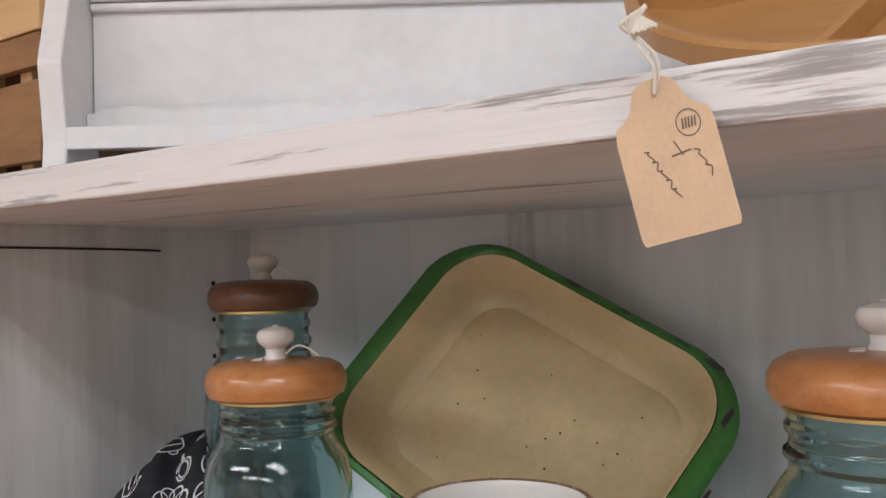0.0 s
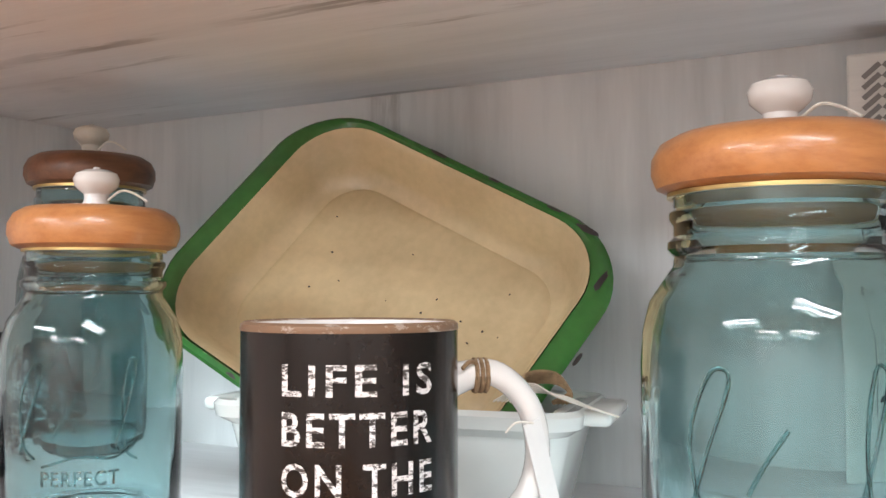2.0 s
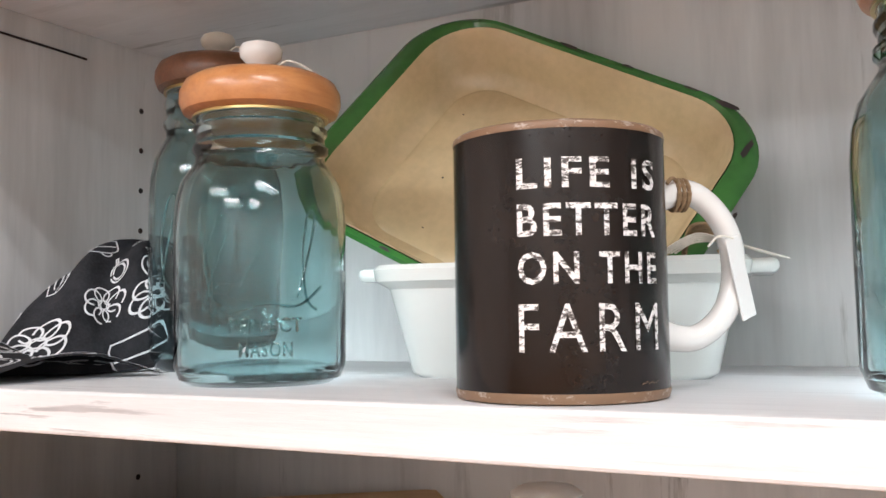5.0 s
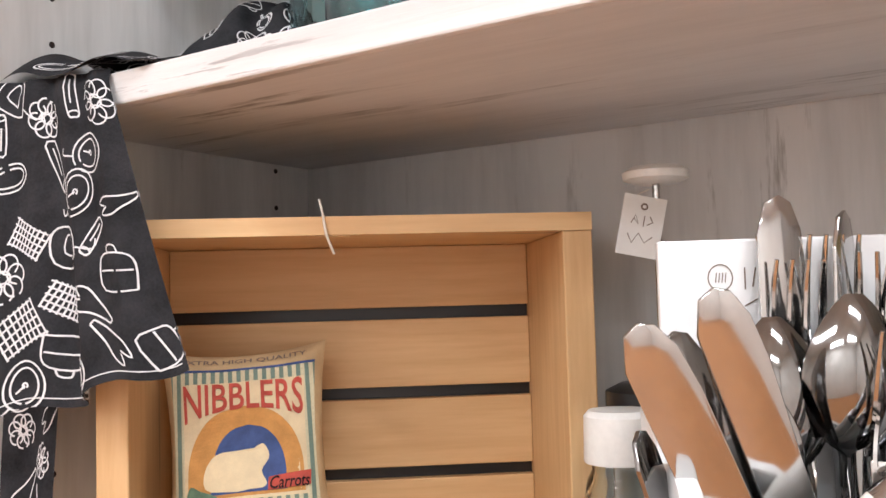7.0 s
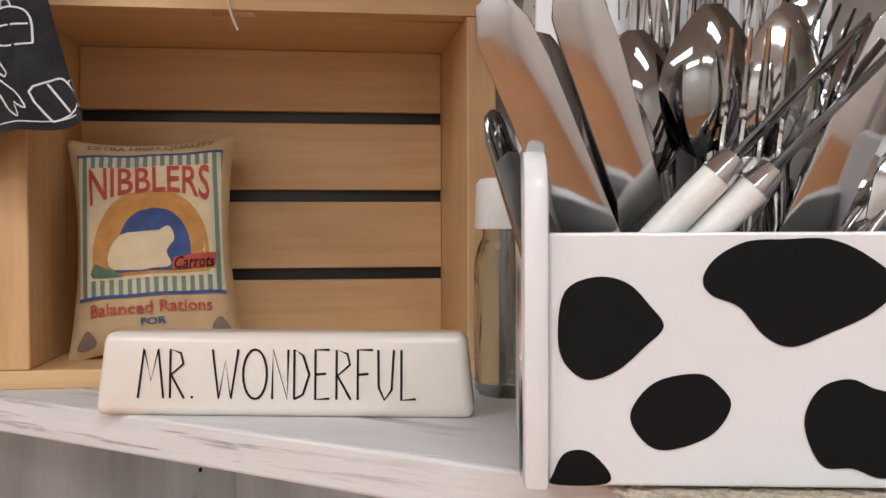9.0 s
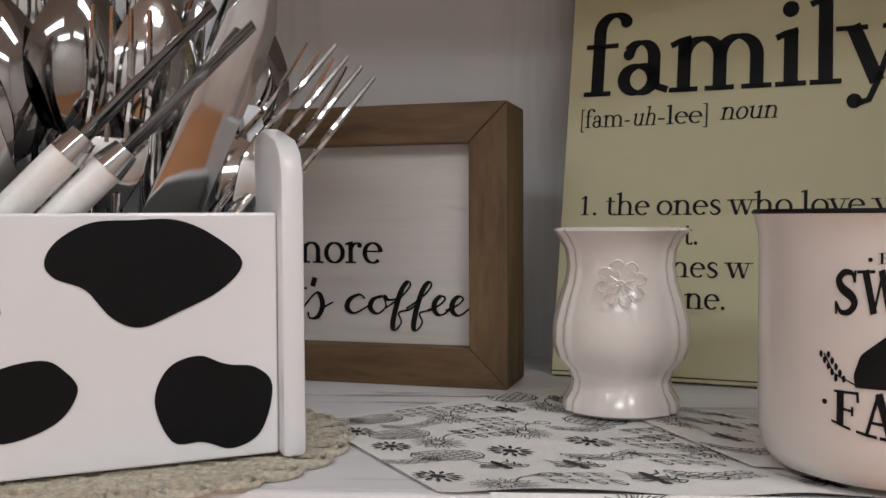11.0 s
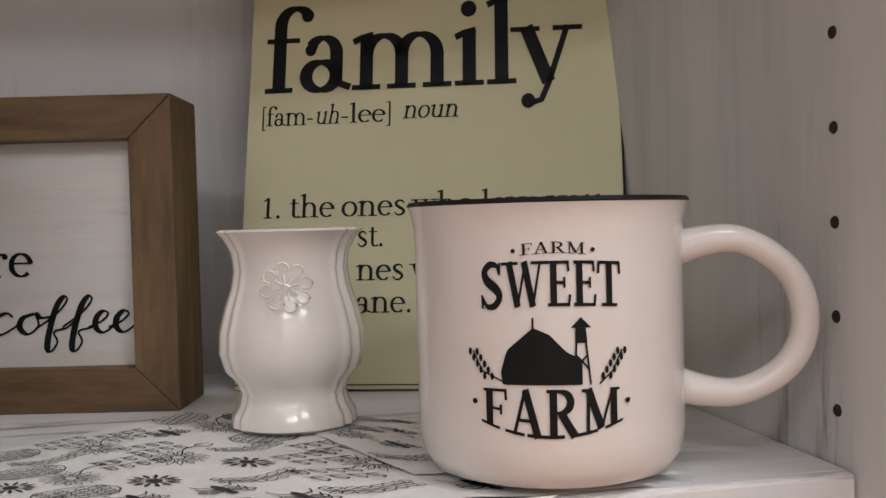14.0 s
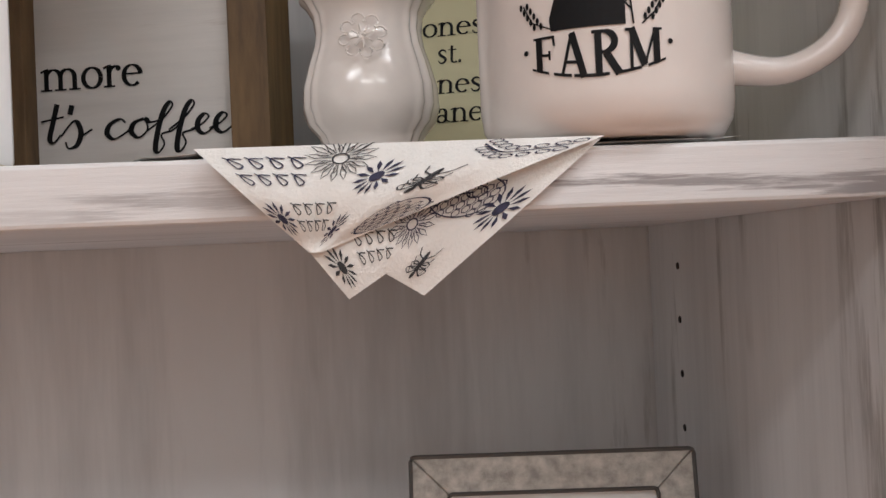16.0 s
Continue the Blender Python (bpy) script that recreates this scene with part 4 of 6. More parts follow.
towel_prints = bmesh.new()
rnd = random.Random(11)
for name, fn, nu, nv, su, sv, count in (("front_fold", front_fold, 40, 36, 0.125, 0.19, 24), ("back_fold", back_fold, 20, 40, 0.06, 0.28, 14), ("lying_fold", top_fold, 30, 20, 0.13, 0.10, 14), ("heaped_end", heap, 60, 24, 0.30, 0.11, 28)):
    part(name, cloth_sheet(fn, nu, nv), M_cloth_black, tw, "", True)
    put = lifted(fn, 0.0007 if name != "heaped_end" else 0.0007, su, sv)
    put2 = lifted(fn, -0.0007, su, sv)
    spots = []
    tries = 0
    while len(spots) < count and tries < 3000:
        tries += 1
        u, v = rnd.uniform(0.008, su - 0.008), rnd.uniform(0.008, sv - 0.010)
        if all((u - p) ** 2 + (v - q) ** 2 > 0.0265 ** 2 for p, q in spots):
            spots.append((u, v))
    for k, (u, v) in enumerate(spots):
        for ln in motif(rnd.randrange(8), u, v, rnd.choice((0.0115, 0.0135, 0.0150, 0.0165)), rnd.uniform(0, 6.28)):
            dense = [(p.x, p.y) for p in spline([(*q, 0) for q in ln], 3)] if len(ln) < 12 else ln
            stroke(towel_prints, dense, 0.0011, put)
            stroke(towel_prints, dense, 0.0011, put2)
    hem = [(su * 0.02 + (su * 0.96) * k / 30, sv * 0.975) for k in range(31)]
    if name != "heaped_end":
        stroke(towel_prints, hem, 0.0007, put)
        stroke(towel_prints, hem, 0.0007, put2)
part("line_print", towel_prints, M_line, tw, "white drawn kitchen tools")["kind"] = "stuff"

for spot_args in JAR_SPOTS:
    jar(*spot_args)

# ---- pine crate on its side ----
CR = pose(0.134, -0.318, Z_CRATE, 0, 0, 38.5) @ Matrix.Scale(1.07, 4)


def pine_crate(m):
    c = thing("pine_crate", "pale pine slatted crate standing on its side", "crate", m)
    W, H, D, t, tt = 0.2795, 0.2222, 0.124, 0.0175, 0.0105
    part("bottom_board", box((0, 0, 0), (W, D, 0.0105), 0.001), M_pine_x, c)
    # top end board with a hand slot
    x0, x1, ys, ye = 0.116, 0.140, 0.006, 0.018
    bm = bmesh.new()
    zt = H - tt
    for a, b in (((0, 0, zt), (W, ys, H)), ((0, ye, zt), (W, D, H)), ((0, ys, zt), (x0, ye, H)), ((x1, ys, zt), (W, ye, H))):
        add_box(bm, a, b)
    part("top_board", bm, M_pine_x, c)
    for k, xa in enumerate((0.0, W - t)):
        part("side_board", box((xa, 0.0005, 0.0106), (xa + t, D, zt - 0.0001), 0.001), M_pine, c)
    for za, zb in ((0.0106, 0.0530), (0.0612, 0.1072), (0.1154, 0.1614), (0.1696, zt - 0.0002)):
        part("slat", box((t + 0.0002, D - 0.009, za), (W - t - 0.0002, D - 0.0005, zb), 0.0008), M_pine_x, c)
    # added black sheet: stands in for the shade seen between the slats
    part("backing_shadow_board", box((0.002, D, 0.012), (W - 0.002, D + 0.002, H - 0.012)), M_black_plastic_and_shade, c)
    tie = tube(spline([(0.123, 0.004, H + 0.010), (0.125, -0.0008, H + 0.002), (0.127, -0.0012, H - 0.010), (0.131, 0.004, H - 0.021)]), 0.0008, 5)
    part("plastic_tag_tie", tie, M_thread, c, "thin pale tag tie through the slot")
    return c


pine_crate(CR)


def pillow(m):
    w, h, t = 0.104, 0.142, 0.030
    p = thing("feed_sack_pillow", "small tan feed-sack pillow with faded print", "pillow", m)

    def surf(side):
        def fn(a, b):
            u, v = a * 2 - 1, b * 2 - 1
            f = max(0.0, (1 - u ** 4) * (1 - v ** 4)) ** 0.55
            pinch = 1 - 0.12 * (1 - v * v) * abs(u) ** 2
            pz = 1 - 0.09 * (1 - u * u) * abs(v) ** 2
            y = side * t / 2 * f + 0.0012 * math.sin(9 * u + 5 * v) * f
            return Vector((u * w / 2 * pinch, y, h / 2 + v * h / 2 * pz))
        return fn
    bm = cloth_sheet(surf(-1), 28, 34)
    bm2 = cloth_sheet(surf(1), 28, 34)
    both = merge(bm, bm2)
    bmesh.ops.remove_doubles(both, verts=both.verts, dist=0.0003)
    part("body", both, M_sack, p, "tan sackcloth", True)
    sf = surf(-1)

    def at(d):
        def put(x, z):
            q = sf(min(1, max(0, x / w + 0.5)), min(1, max(0, z / h)))
            return q + Vector((0, -d, 0))
        return put

    def patch(name, x0, x1, z0, z1, d, mat, label=""):
        n = 14
        bm = bmesh.new()
        g = [[bm.verts.new(at(d)(x0 + (x1 - x0) * i / n, z0 + (z1 - z0) * j / n)) for j in range(n + 1)] for i in range(n + 1)]
        for i in range(n):
            for j in range(n):
                bm.faces.new((g[i][j], g[i + 1][j], g[i + 1][j + 1], g[i][j + 1]))
        return part(name, bm, mat, p, label)

    def blob(name, pts, d, mat, label=""):
        # a filled shape made of slices so that it follows the bulge
        bm = bmesh.new()
        zs = [q[1] for q in pts]
        n = 22
        lo, hi = min(zs), max(zs)
        rows = []
        for k in range(n + 1):
            z = lo + (hi - lo) * (k + 0.01) / (n + 0.02)
            xs = []
            for (xa, za), (xb, zb) in zip(pts, pts[1:] + pts[:1]):
                if (za - z) * (zb - z) < 0:
                    xs.append(xa + (xb - xa) * (z - za) / (zb - za))
            if len(xs) >= 2:
                a, b = min(xs), max(xs)
                rows.append([bm.verts.new(at(d)(a + (b - a) * i / 8, z)) for i in range(9)])
        for r0, r1 in zip(rows, rows[1:]):
            for i in range(8):
                bm.faces.new((r0[i], r0[i + 1], r1[i + 1], r1[i]))
        return part(name, bm, mat, p, label)
    patch("striped_border", -0.046, 0.046, 0.036, 0.127, 0.0008, M_stripe, "green and cream striped border")
    patch("upper_band", -0.046, 0.046, 0.127, 0.1288, 0.0010, M_blue)
    patch("lower_band", -0.046, 0.046, 0.0345, 0.0365, 0.0010, M_blue)
    patch("printed_panel", -0.0385, 0.0385, 0.046, 0.1185, 0.0013, M_creamprint, "cream printed panel")
    arch = [(x, z) for x, z in ellipse(0, 0.062, 0.036, 0.040, 22, 0, 180)]
    blob("orange_arch", [(-0.036, 0.048)] + [(x, z) for x, z in arch[::-1]] + [(0.036, 0.048)], 0.0017, M_orange, "faded orange arch")
    blob("blue_arch", [(-0.022, 0.05)] + ellipse(0.002, 0.062, 0.022, 0.028, 18, 0, 180)[::-1] + [(0.024, 0.05)], 0.0021, M_blue, "faded blue arch")
    blob("pale_shape", [(q.x, q.y) for q in spline([(-0.022, 0.052, 0), (-0.025, 0.064, 0), (-0.016, 0.074, 0), (0.000, 0.073, 0), (0.010, 0.078, 0), (0.014, 0.070, 0), (0.009, 0.062, 0), (0.010, 0.052, 0)], 4, True)], 0.0025, M_creamprint, "plain pale rounded shape")
    blob("red_block", [(0.012, 0.050), (0.040, 0.051), (0.041, 0.060), (0.013, 0.058)], 0.0028, M_red, "faded red block")
    blob("green_tuft", [(q.x, q.y) for q in spline([(-0.036, 0.048, 0), (-0.034, 0.056, 0), (-0.028, 0.053, 0), (-0.022, 0.051, 0), (-0.018, 0.048, 0)], 3, True)], 0.0028, M_leafprint)

    def arc(u, v):
        return u, v * (1 - 0.28 * math.sin(math.pi * u)) + 0.28 * math.sin(math.pi * u)
    part("printed_word", letters("NIBBLERS", 0.075, 0.0250, at(0.0022), -0.0375, 0.0930, thick=0.012, warp=arc), M_red, p, "faded red word NIBBLERS")
    part("printed_word", letters("Balanced Rations", 0.073, 0.0078, at(0.0012), -0.0375, 0.0235, thick=0.012), M_red, p, "red words Balanced Rations")
    part("printed_word", letters("FOR", 0.015, 0.0048, at(0.0012), -0.0075, 0.0155, thick=0.02), M_blue, p)
    part("printed_word", letters("EXTRA HIGH QUALITY", 0.078, 0.0042, at(0.0012), -0.038, 0.1325, thick=0.015), M_ink_soft, p)
    part("printed_word", letters("Carrots", 0.026, 0.0075, at(0.0032), 0.0135, 0.0505, shear=0.3, thick=0.01), M_ink, p)
    blob("corner_print", [(q.x, q.y) for q in spline([(-0.046, 0.006, 0), (-0.040, 0.016, 0), (-0.034, 0.008, 0), (-0.040, 0.004, 0)], 4, True)], 0.001, M_ink_soft)
    blob("corner_print", [(q.x, q.y) for q in spline([(0.034, 0.012, 0), (0.040, 0.020, 0), (0.046, 0.012, 0), (0.040, 0.006, 0)], 4, True)], 0.001, M_ink_soft)
    return p


pillow(CR @ pose(0.0790, 0.042, 0.0108, -15, -3, 2))

# ---- ceramic word block ----
wb = thing("ceramic_word_block", "cream glazed ceramic block with thin black words", "desk sign", pose(0.3275, -0.2865, Z_CRATE, 0, 0, 27) @ Matrix.Scale(1.09, 4))
bm = bmesh.new()
add_box(bm, (-0.0885, -0.010, 0), (0.0885, 0.012, 0.0385))
for v in bm.verts:
    if v.co.z > 0.02:
        v.co.x *= 0.955
        v.co.y += 0.003
bmesh.ops.bevel(bm, geom=list(bm.edges), offset=0.0045, segments=4, affect="EDGES", profile=0.5)
part("block", bm, M_sign_ceramic, wb, "", True)


def block_face(u, v):
    return Vector((u, -0.0104 + 0.003 * v / 0.0385, v))


def thin_word(word, x0, width, z0, height):
    """Tall thin drawn capitals, stroke by stroke."""
    G = {"M": [[(0, 0), (0.22, 1), (0.5, 0.35), (0.78, 1), (1, 0)]], "R": [[(0.1, 0), (0.1, 1), (0.7, 0.92), (0.85, 0.7), (0.15, 0.48), (0.9, 0)]], "W": [[(0, 1), (0.25, 0), (0.5, 0.75), (0.72, 0), (1, 1)]],
         "O": [[(0.5 + 0.5 * math.cos(a), 0.5 + 0.5 * math.sin(a)) for a in [k * math.pi / 10 for k in range(21)]]], "N": [[(0.05, 0), (0.08, 1), (0.9, 0), (0.95, 1)]],
         "D": [[(0.1, 0), (0.1, 1), (0.6, 0.88), (0.95, 0.5), (0.6, 0.1), (0.1, 0)]], "E": [[(0.9, 1), (0.1, 1), (0.1, 0), (0.9, 0.02)], [(0.1, 0.5), (0.7, 0.52)]], "F": [[(0.95, 1), (0.1, 1), (0.1, 0)], [(0.1, 0.5), (0.7, 0.52)]],
         "U": [[(0.05, 1), (0.08, 0.25), (0.4, 0), (0.8, 0.2), (0.92, 1)]], "L": [[(0.15, 1), (0.15, 0), (0.95, 0.02)]], ".": [[(0.3, 0), (0.34, 0.05)]], " ": []}
    wid = {"M": 1.25, "W": 1.25, "O": 1.15, ".": 0.45, " ": 0.5}
    tot = sum(wid.get(c, 0.85) for c in word)
    bm = bmesh.new()
    x = x0
    for c in word:
        cw = width * wid.get(c, 0.85) / tot
        for ln in G[c]:
            stroke(bm, [(x + cw * 0.84 * px, z0 + height * pz) for px, pz in ln], 0.0011, block_face)
        x += cw
    return bm


part("black_lettering", thin_word("MR. WONDERFUL", -0.067, 0.131, 0.0085, 0.0225), M_ink, wb, "thin black words MR. WONDERFUL")["kind"] = "stuff"

# ---- cow-spot cutlery holder ----
HO = pose(0.5002, -0.3648, Z_CRATE + 0.0032, 0, 0, 27.93) @ Matrix.Scale(1.045, 4)
ho = thing("cutlery_holder", "white lacquered cutlery holder with black cow spots", "cutlery holder", HO)
HW, HD, TS = 0.142, 0.1062, 0.0085
side = [(0.0, 0.0), (HD, 0.0), (HD, 0.140), (0.080, 0.140)] + [(0.072 - 0.004 * k, 0.137 - 0.005 * k) for k in range(6)] + [(0.030, 0.116), (0.010, 0.111), (0.003, 0.106), (0.0, 0.098)]
for x in (0.0, HW - TS):
    bm = prism(side, TS)
    bmesh.ops.bevel(bm, geom=[e for e in bm.edges if e.is_manifold and e.calc_face_angle(0) > 1.0], offset=0.002, segments=2, affect="EDGES", profile=0.5)
    bmesh.ops.rotate(bm, verts=bm.verts, matrix=Matrix.Rotation(radians(90), 3, "Z"))
    bmesh.ops.translate(bm, verts=bm.verts, vec=(x + TS, 0, 0))
    part("side_panel", bm, M_cow_white, ho, "", True)
part("front_panel", box((TS + 0.0002, 0.005, 0.001), (HW - TS - 0.0002, 0.011, 0.0850), 0.001), M_cow_white, ho)
part("back_panel", box((TS + 0.0002, HD - 0.009, 0.001), (HW - TS - 0.0002, HD - 0.003, 0.196), 0.001), M_cow_white, ho)
part("base", box((TS + 0.0002, 0.0112, 0.001), (HW - TS - 0.0002, HD - 0.0092, 0.006)), M_cow_white, ho)


def spot(pts, put):
    bm = bmesh.new()
    fill(bm, [(p.x, p.y) for p in spline([(*q, 0) for q in pts], 5, True)], put)
    return bm


def fx(px, py):
    return (TS + (px - 250) / 690 * (HW - 2 * TS), 0.0850 * (1 - (py - 384) / (846 - 384) * 0.985))


fp = flat_at(0.0046)
for pts in ([(278, 560), (290, 490), (340, 466), (392, 476), (430, 515), (452, 550), (420, 585), (375, 625), (325, 640), (288, 610)],
            [(545, 465), (565, 430), (615, 402), (680, 398), (750, 398), (810, 425), (858, 472), (820, 520), (750, 555), (690, 578), (645, 560), (605, 512), (560, 492)],
            [(410, 705), (450, 655), (520, 640), (555, 660), (574, 695), (540, 745), (465, 770), (425, 748)],
            [(265, 820), (285, 784), (325, 782), (360, 820), (345, 845), (265, 850)],
            [(722, 725), (745, 668), (795, 650), (840, 668), (890, 676), (920, 712), (900, 790), (850, 816), (800, 800), (750, 795)]):
    flat_pts = [fx(*q) for q in pts]
    mx, mz = sum(q[0] for q in flat_pts) / len(pts), sum(q[1] for q in flat_pts) / len(pts)
    flat_pts = [(mx + (x - mx) * 1.10 - 0.0006, max(0.0015, mz + (z - mz) * 1.08 - 0.0010)) for x, z in flat_pts]
    part("cow_spot", spot(flat_pts, fp), M_cow_black, ho, "black painted cow spot")


def on_left_side(u, v):
    return Vector((-0.0006, u, v))


for cu_, cv, ru, rv in ((0.070, 0.100, 0.0105, 0.0155), (0.036, 0.062, 0.007, 0.012), (0.082, 0.060, 0.007, 0.015), (0.020, 0.014, 0.010, 0.022)):
    bm = bmesh.new()
    fill(bm, [(cu_ + ru * math.cos(a) * (1 + 0.15 * math.sin(3 * a)), max(0.001, cv + rv * math.sin(a))) for a in [k * math.pi / 12 for k in range(24)]], on_left_side)
    part("cow_spot", bm, M_cow_black, ho, "black painted cow spot")
bm = bmesh.new()
bk = flat_at(HD - 0.0094)
stroke(bm, ellipse(0.034, 0.180, 0.005, 0.0055, 18), 0.0005, bk, True)
for k in range(4):
    stroke(bm, [(0.032 + k * 0.0013, 0.178), (0.0325 + k * 0.0013, 0.182)], 0.0004, bk)
for a, b in (((0.044, 0.175), (0.044, 0.184)), ((0.047, 0.176), (0.0485, 0.184)), ((0.0435, 0.168), (0.049, 0.171)), ((0.052, 0.172), (0.052, 0.184)), ((0.040, 0.172), (0.0425, 0.166))):
    stroke(bm, [a, b], 0.0006, bk)
part("pencil_marks", bm, M_ink_soft, ho, "illegible pencil price marks")

# ---- cutlery ----


def flatware(kind, length):
    """One piece, upright from z = 0 to its length, its face towards -y. Returns meshes of (part name, bmesh)."""
    L = length
    if kind == "knife":
        out = [(-0.006, 0.0), (0.006, 0.0), (0.0055, L * 0.42), (0.0108, L * 0.47), (0.0112, L * 0.84), (0.0098, L * 0.93), (0.0060, L * 0.985), (0.001, L), (-0.0050, L * 0.985), (-0.0092, L * 0.92), (-0.0092, L * 0.45), (-0.0052, L * 0.42)]
        return [("handle", prism([(-0.006, 0.0), (0.006, 0.0), (0.0055, L * 0.42), (-0.0052, L * 0.42)], 0.0034, bevel=0.0008)), ("blade", prism(out[2:-1] + [(-0.0052, L * 0.4205)], 0.0018, bevel=0.0005))]
    if kind == "spoon":
        bm = bmesh.new()
        n, m = 14, 20
        rings = []
        for i in range(n + 1):
            t = i / n
            w = 0.0195 * math.sin(math.pi * (t ** 0.85 * 0.94 + 0.03)) ** 0.75
            z = L - 0.060 + 0.060 * t
            rings.append([bm.verts.new((w * x, 0.0085 * (1 - x * x) * math.sin(math.pi * t) ** 0.7 + 0.001 * s, z)) for s in (0, 1) for x in ([k / m * 2 - 1 for k in range(m + 1)] if s == 0 else [1 - k / m * 2 for k in range(m + 1)])])
        for a, b in zip(rings, rings[1:]):
            for k in range(len(a)):
                j = (k + 1) % len(a)
                bm.faces.new((a[k], a[j], b[j], b[k]))
        bm.faces.new(rings[0])
        bm.faces.new(rings[-1])
        hd_ = tube(spline([(0, 0.0, 0), (0, -0.001, L * 0.35), (0, 0.003, L - 0.08), (0, 0.002, L - 0.056)], 6), lambda t: 0.006 - 0.003 * min(1, t * 1.15), 10, flat=0.4)
        return [("bowl", bm), ("handle", hd_)]
    out = [("handle", tube(spline([(0, 0.0, 0), (0, -0.002, L * 0.35), (0, 0.003, L - 0.085), (0, 0.004, L - 0.066)], 6), lambda t: 0.0060 - 0.0030 * min(1, t * 1.2), 10, flat=0.4))]
    pl = prism([(-0.003, L - 0.072), (0.003, L - 0.072), (0.0105, L - 0.058), (0.0118, L - 0.046), (-0.0118, L - 0.046), (-0.0105, L - 0.058)], 0.0018, bevel=0.0004)
    bmesh.ops.translate(pl, verts=pl.verts, vec=(0, 0.003, 0))
    out.append(("palm", pl))
    for k in range(4):
        x = -0.0100 + k * 0.00667
        out.append(("tine", tube(spline([(x, 0.004, L - 0.048), (x, 0.0065, L - 0.030), (x * 0.98, 0.004, L - 0.012), (x * 0.96, 0.0, L)], 4), lambda t: 0.0017 - 0.0008 * t, 6, flat=0.8)))
    return out


def place_piece(kind, tip, foot, twist, mat, label, length=0.205):
    """Sets a piece with its tip at tip, pointing away from foot; both in the holder's own frame."""
    tip, foot = Vector(tip), Vector(foot)
    d = (tip - foot).normalized()
    length = min(length, (tip.z - 0.007) / d.z)
    x = Vector((0, 1, 0)).cross(d).normalized()
    y = d.cross(x)
    rot = Matrix((x, y, d)).transposed().to_4x4()
    m = HO @ Matrix.Translation(tip - d * length) @ rot @ Matrix.Rotation(radians(twist), 4, "Z")
    t = thing("table_" + kind, label, kind, m, "cutlery in the holder")
    for name, bm in flatware(kind, length):
        part(name, bm, mat, t, "", True)
    return t


K, FK, SP = "knife", "fork", "spoon"
# pieces in the darker steel have a dark reflection painted into their colour
PIECES = [
    (K, (-0.012, 0.004, 0.164), (0.052, 0.042, 0.02), -6, M_steel), (K, (0.015, 0.018, 0.175), (0.066, 0.052, 0.02), -4, M_steel), (K, (0.006, 0.046, 0.160), (0.048, 0.055, 0.02), 20, M_steel_dark_reflection),
    (K, (-0.010, 0.020, 0.128), (0.026, 0.034, 0.01), 62, M_steel_dark_reflection), (K, (0.056, 0.088, 0.213), (0.056, 0.084, 0.02), 12, M_steel), (K, (0.083, 0.090, 0.206), (0.078, 0.086, 0.02), 50, M_steel),
    (FK, (0.062, 0.080, 0.186), (0.060, 0.070, 0.02), 8, M_steel), (FK, (0.094, 0.078, 0.188), (0.082, 0.070, 0.02), -25, M_steel), (SP, (0.074, 0.058, 0.172), (0.070, 0.058, 0.02), 180, M_steel_dark_reflection),
    (FK, (0.108, 0.084, 0.192), (0.092, 0.080, 0.02), 20, M_steel), (K, (0.134, 0.020, 0.166), (0.070, 0.040, 0.01), 10, M_steel), (SP, (0.142, 0.076, 0.168), (0.114, 0.072, 0.01), 160, M_steel_dark_reflection),
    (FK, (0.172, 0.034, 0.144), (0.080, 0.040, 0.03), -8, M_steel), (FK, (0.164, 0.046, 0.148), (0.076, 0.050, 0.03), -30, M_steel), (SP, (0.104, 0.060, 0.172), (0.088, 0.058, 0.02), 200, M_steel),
    (K, (0.116, 0.088, 0.190), (0.098, 0.082, 0.02), -35, M_steel_dark_reflection), (SP, (0.046, 0.066, 0.164), (0.050, 0.064, 0.02), 175, M_steel_dark_reflection), (FK, (0.078, 0.088, 0.196), (0.074, 0.084, 0.02), 0, M_steel),
    (FK, (0.124, 0.056, 0.170), (0.088, 0.056, 0.02), 15, M_steel_dark_reflection), (SP, (0.026, 0.056, 0.150), (0.056, 0.056, 0.02), 150, M_steel_dark_reflection), (FK, (0.086, 0.036, 0.158), (0.078, 0.046, 0.02), -12, M_steel),
]
for kind, tip, foot, tw_, mt in PIECES:
    place_piece(kind, tip, foot, tw_, mt, "polished steel table " + kind + " standing in the holder", 0.205 if kind != K else 0.215)
for tip, foot in (((0.066, 0.017, 0.104), (0.034, 0.022, 0.070)), ((0.079, 0.018, 0.100), (0.052, 0.022, 0.072))):
    t = Vector(tip)
    d = (t - Vector(foot)).normalized()
    wh = thing("handled_knife", "knife with white handle and steel collar in holder", "knife", HO, "cutlery in the holder")
    part("handle", tube([Vector(foot) - d * 0.045, Vector(foot), t], 0.0058, 14), M_pearl, wh, "white plastic handle", True)
    part("collar", tube([t, t + d * 0.005, t + d * 0.009], lambda q: 0.0062 - 0.0015 * q, 14), M_steel, wh, "steel collar", True)
    part("blade", tube([t + d * 0.008, t + d * 0.03, t + d * 0.07], lambda q: 0.0048 - 0.001 * q, 10, flat=0.25), M_steel_dark_reflection, wh, "", True)

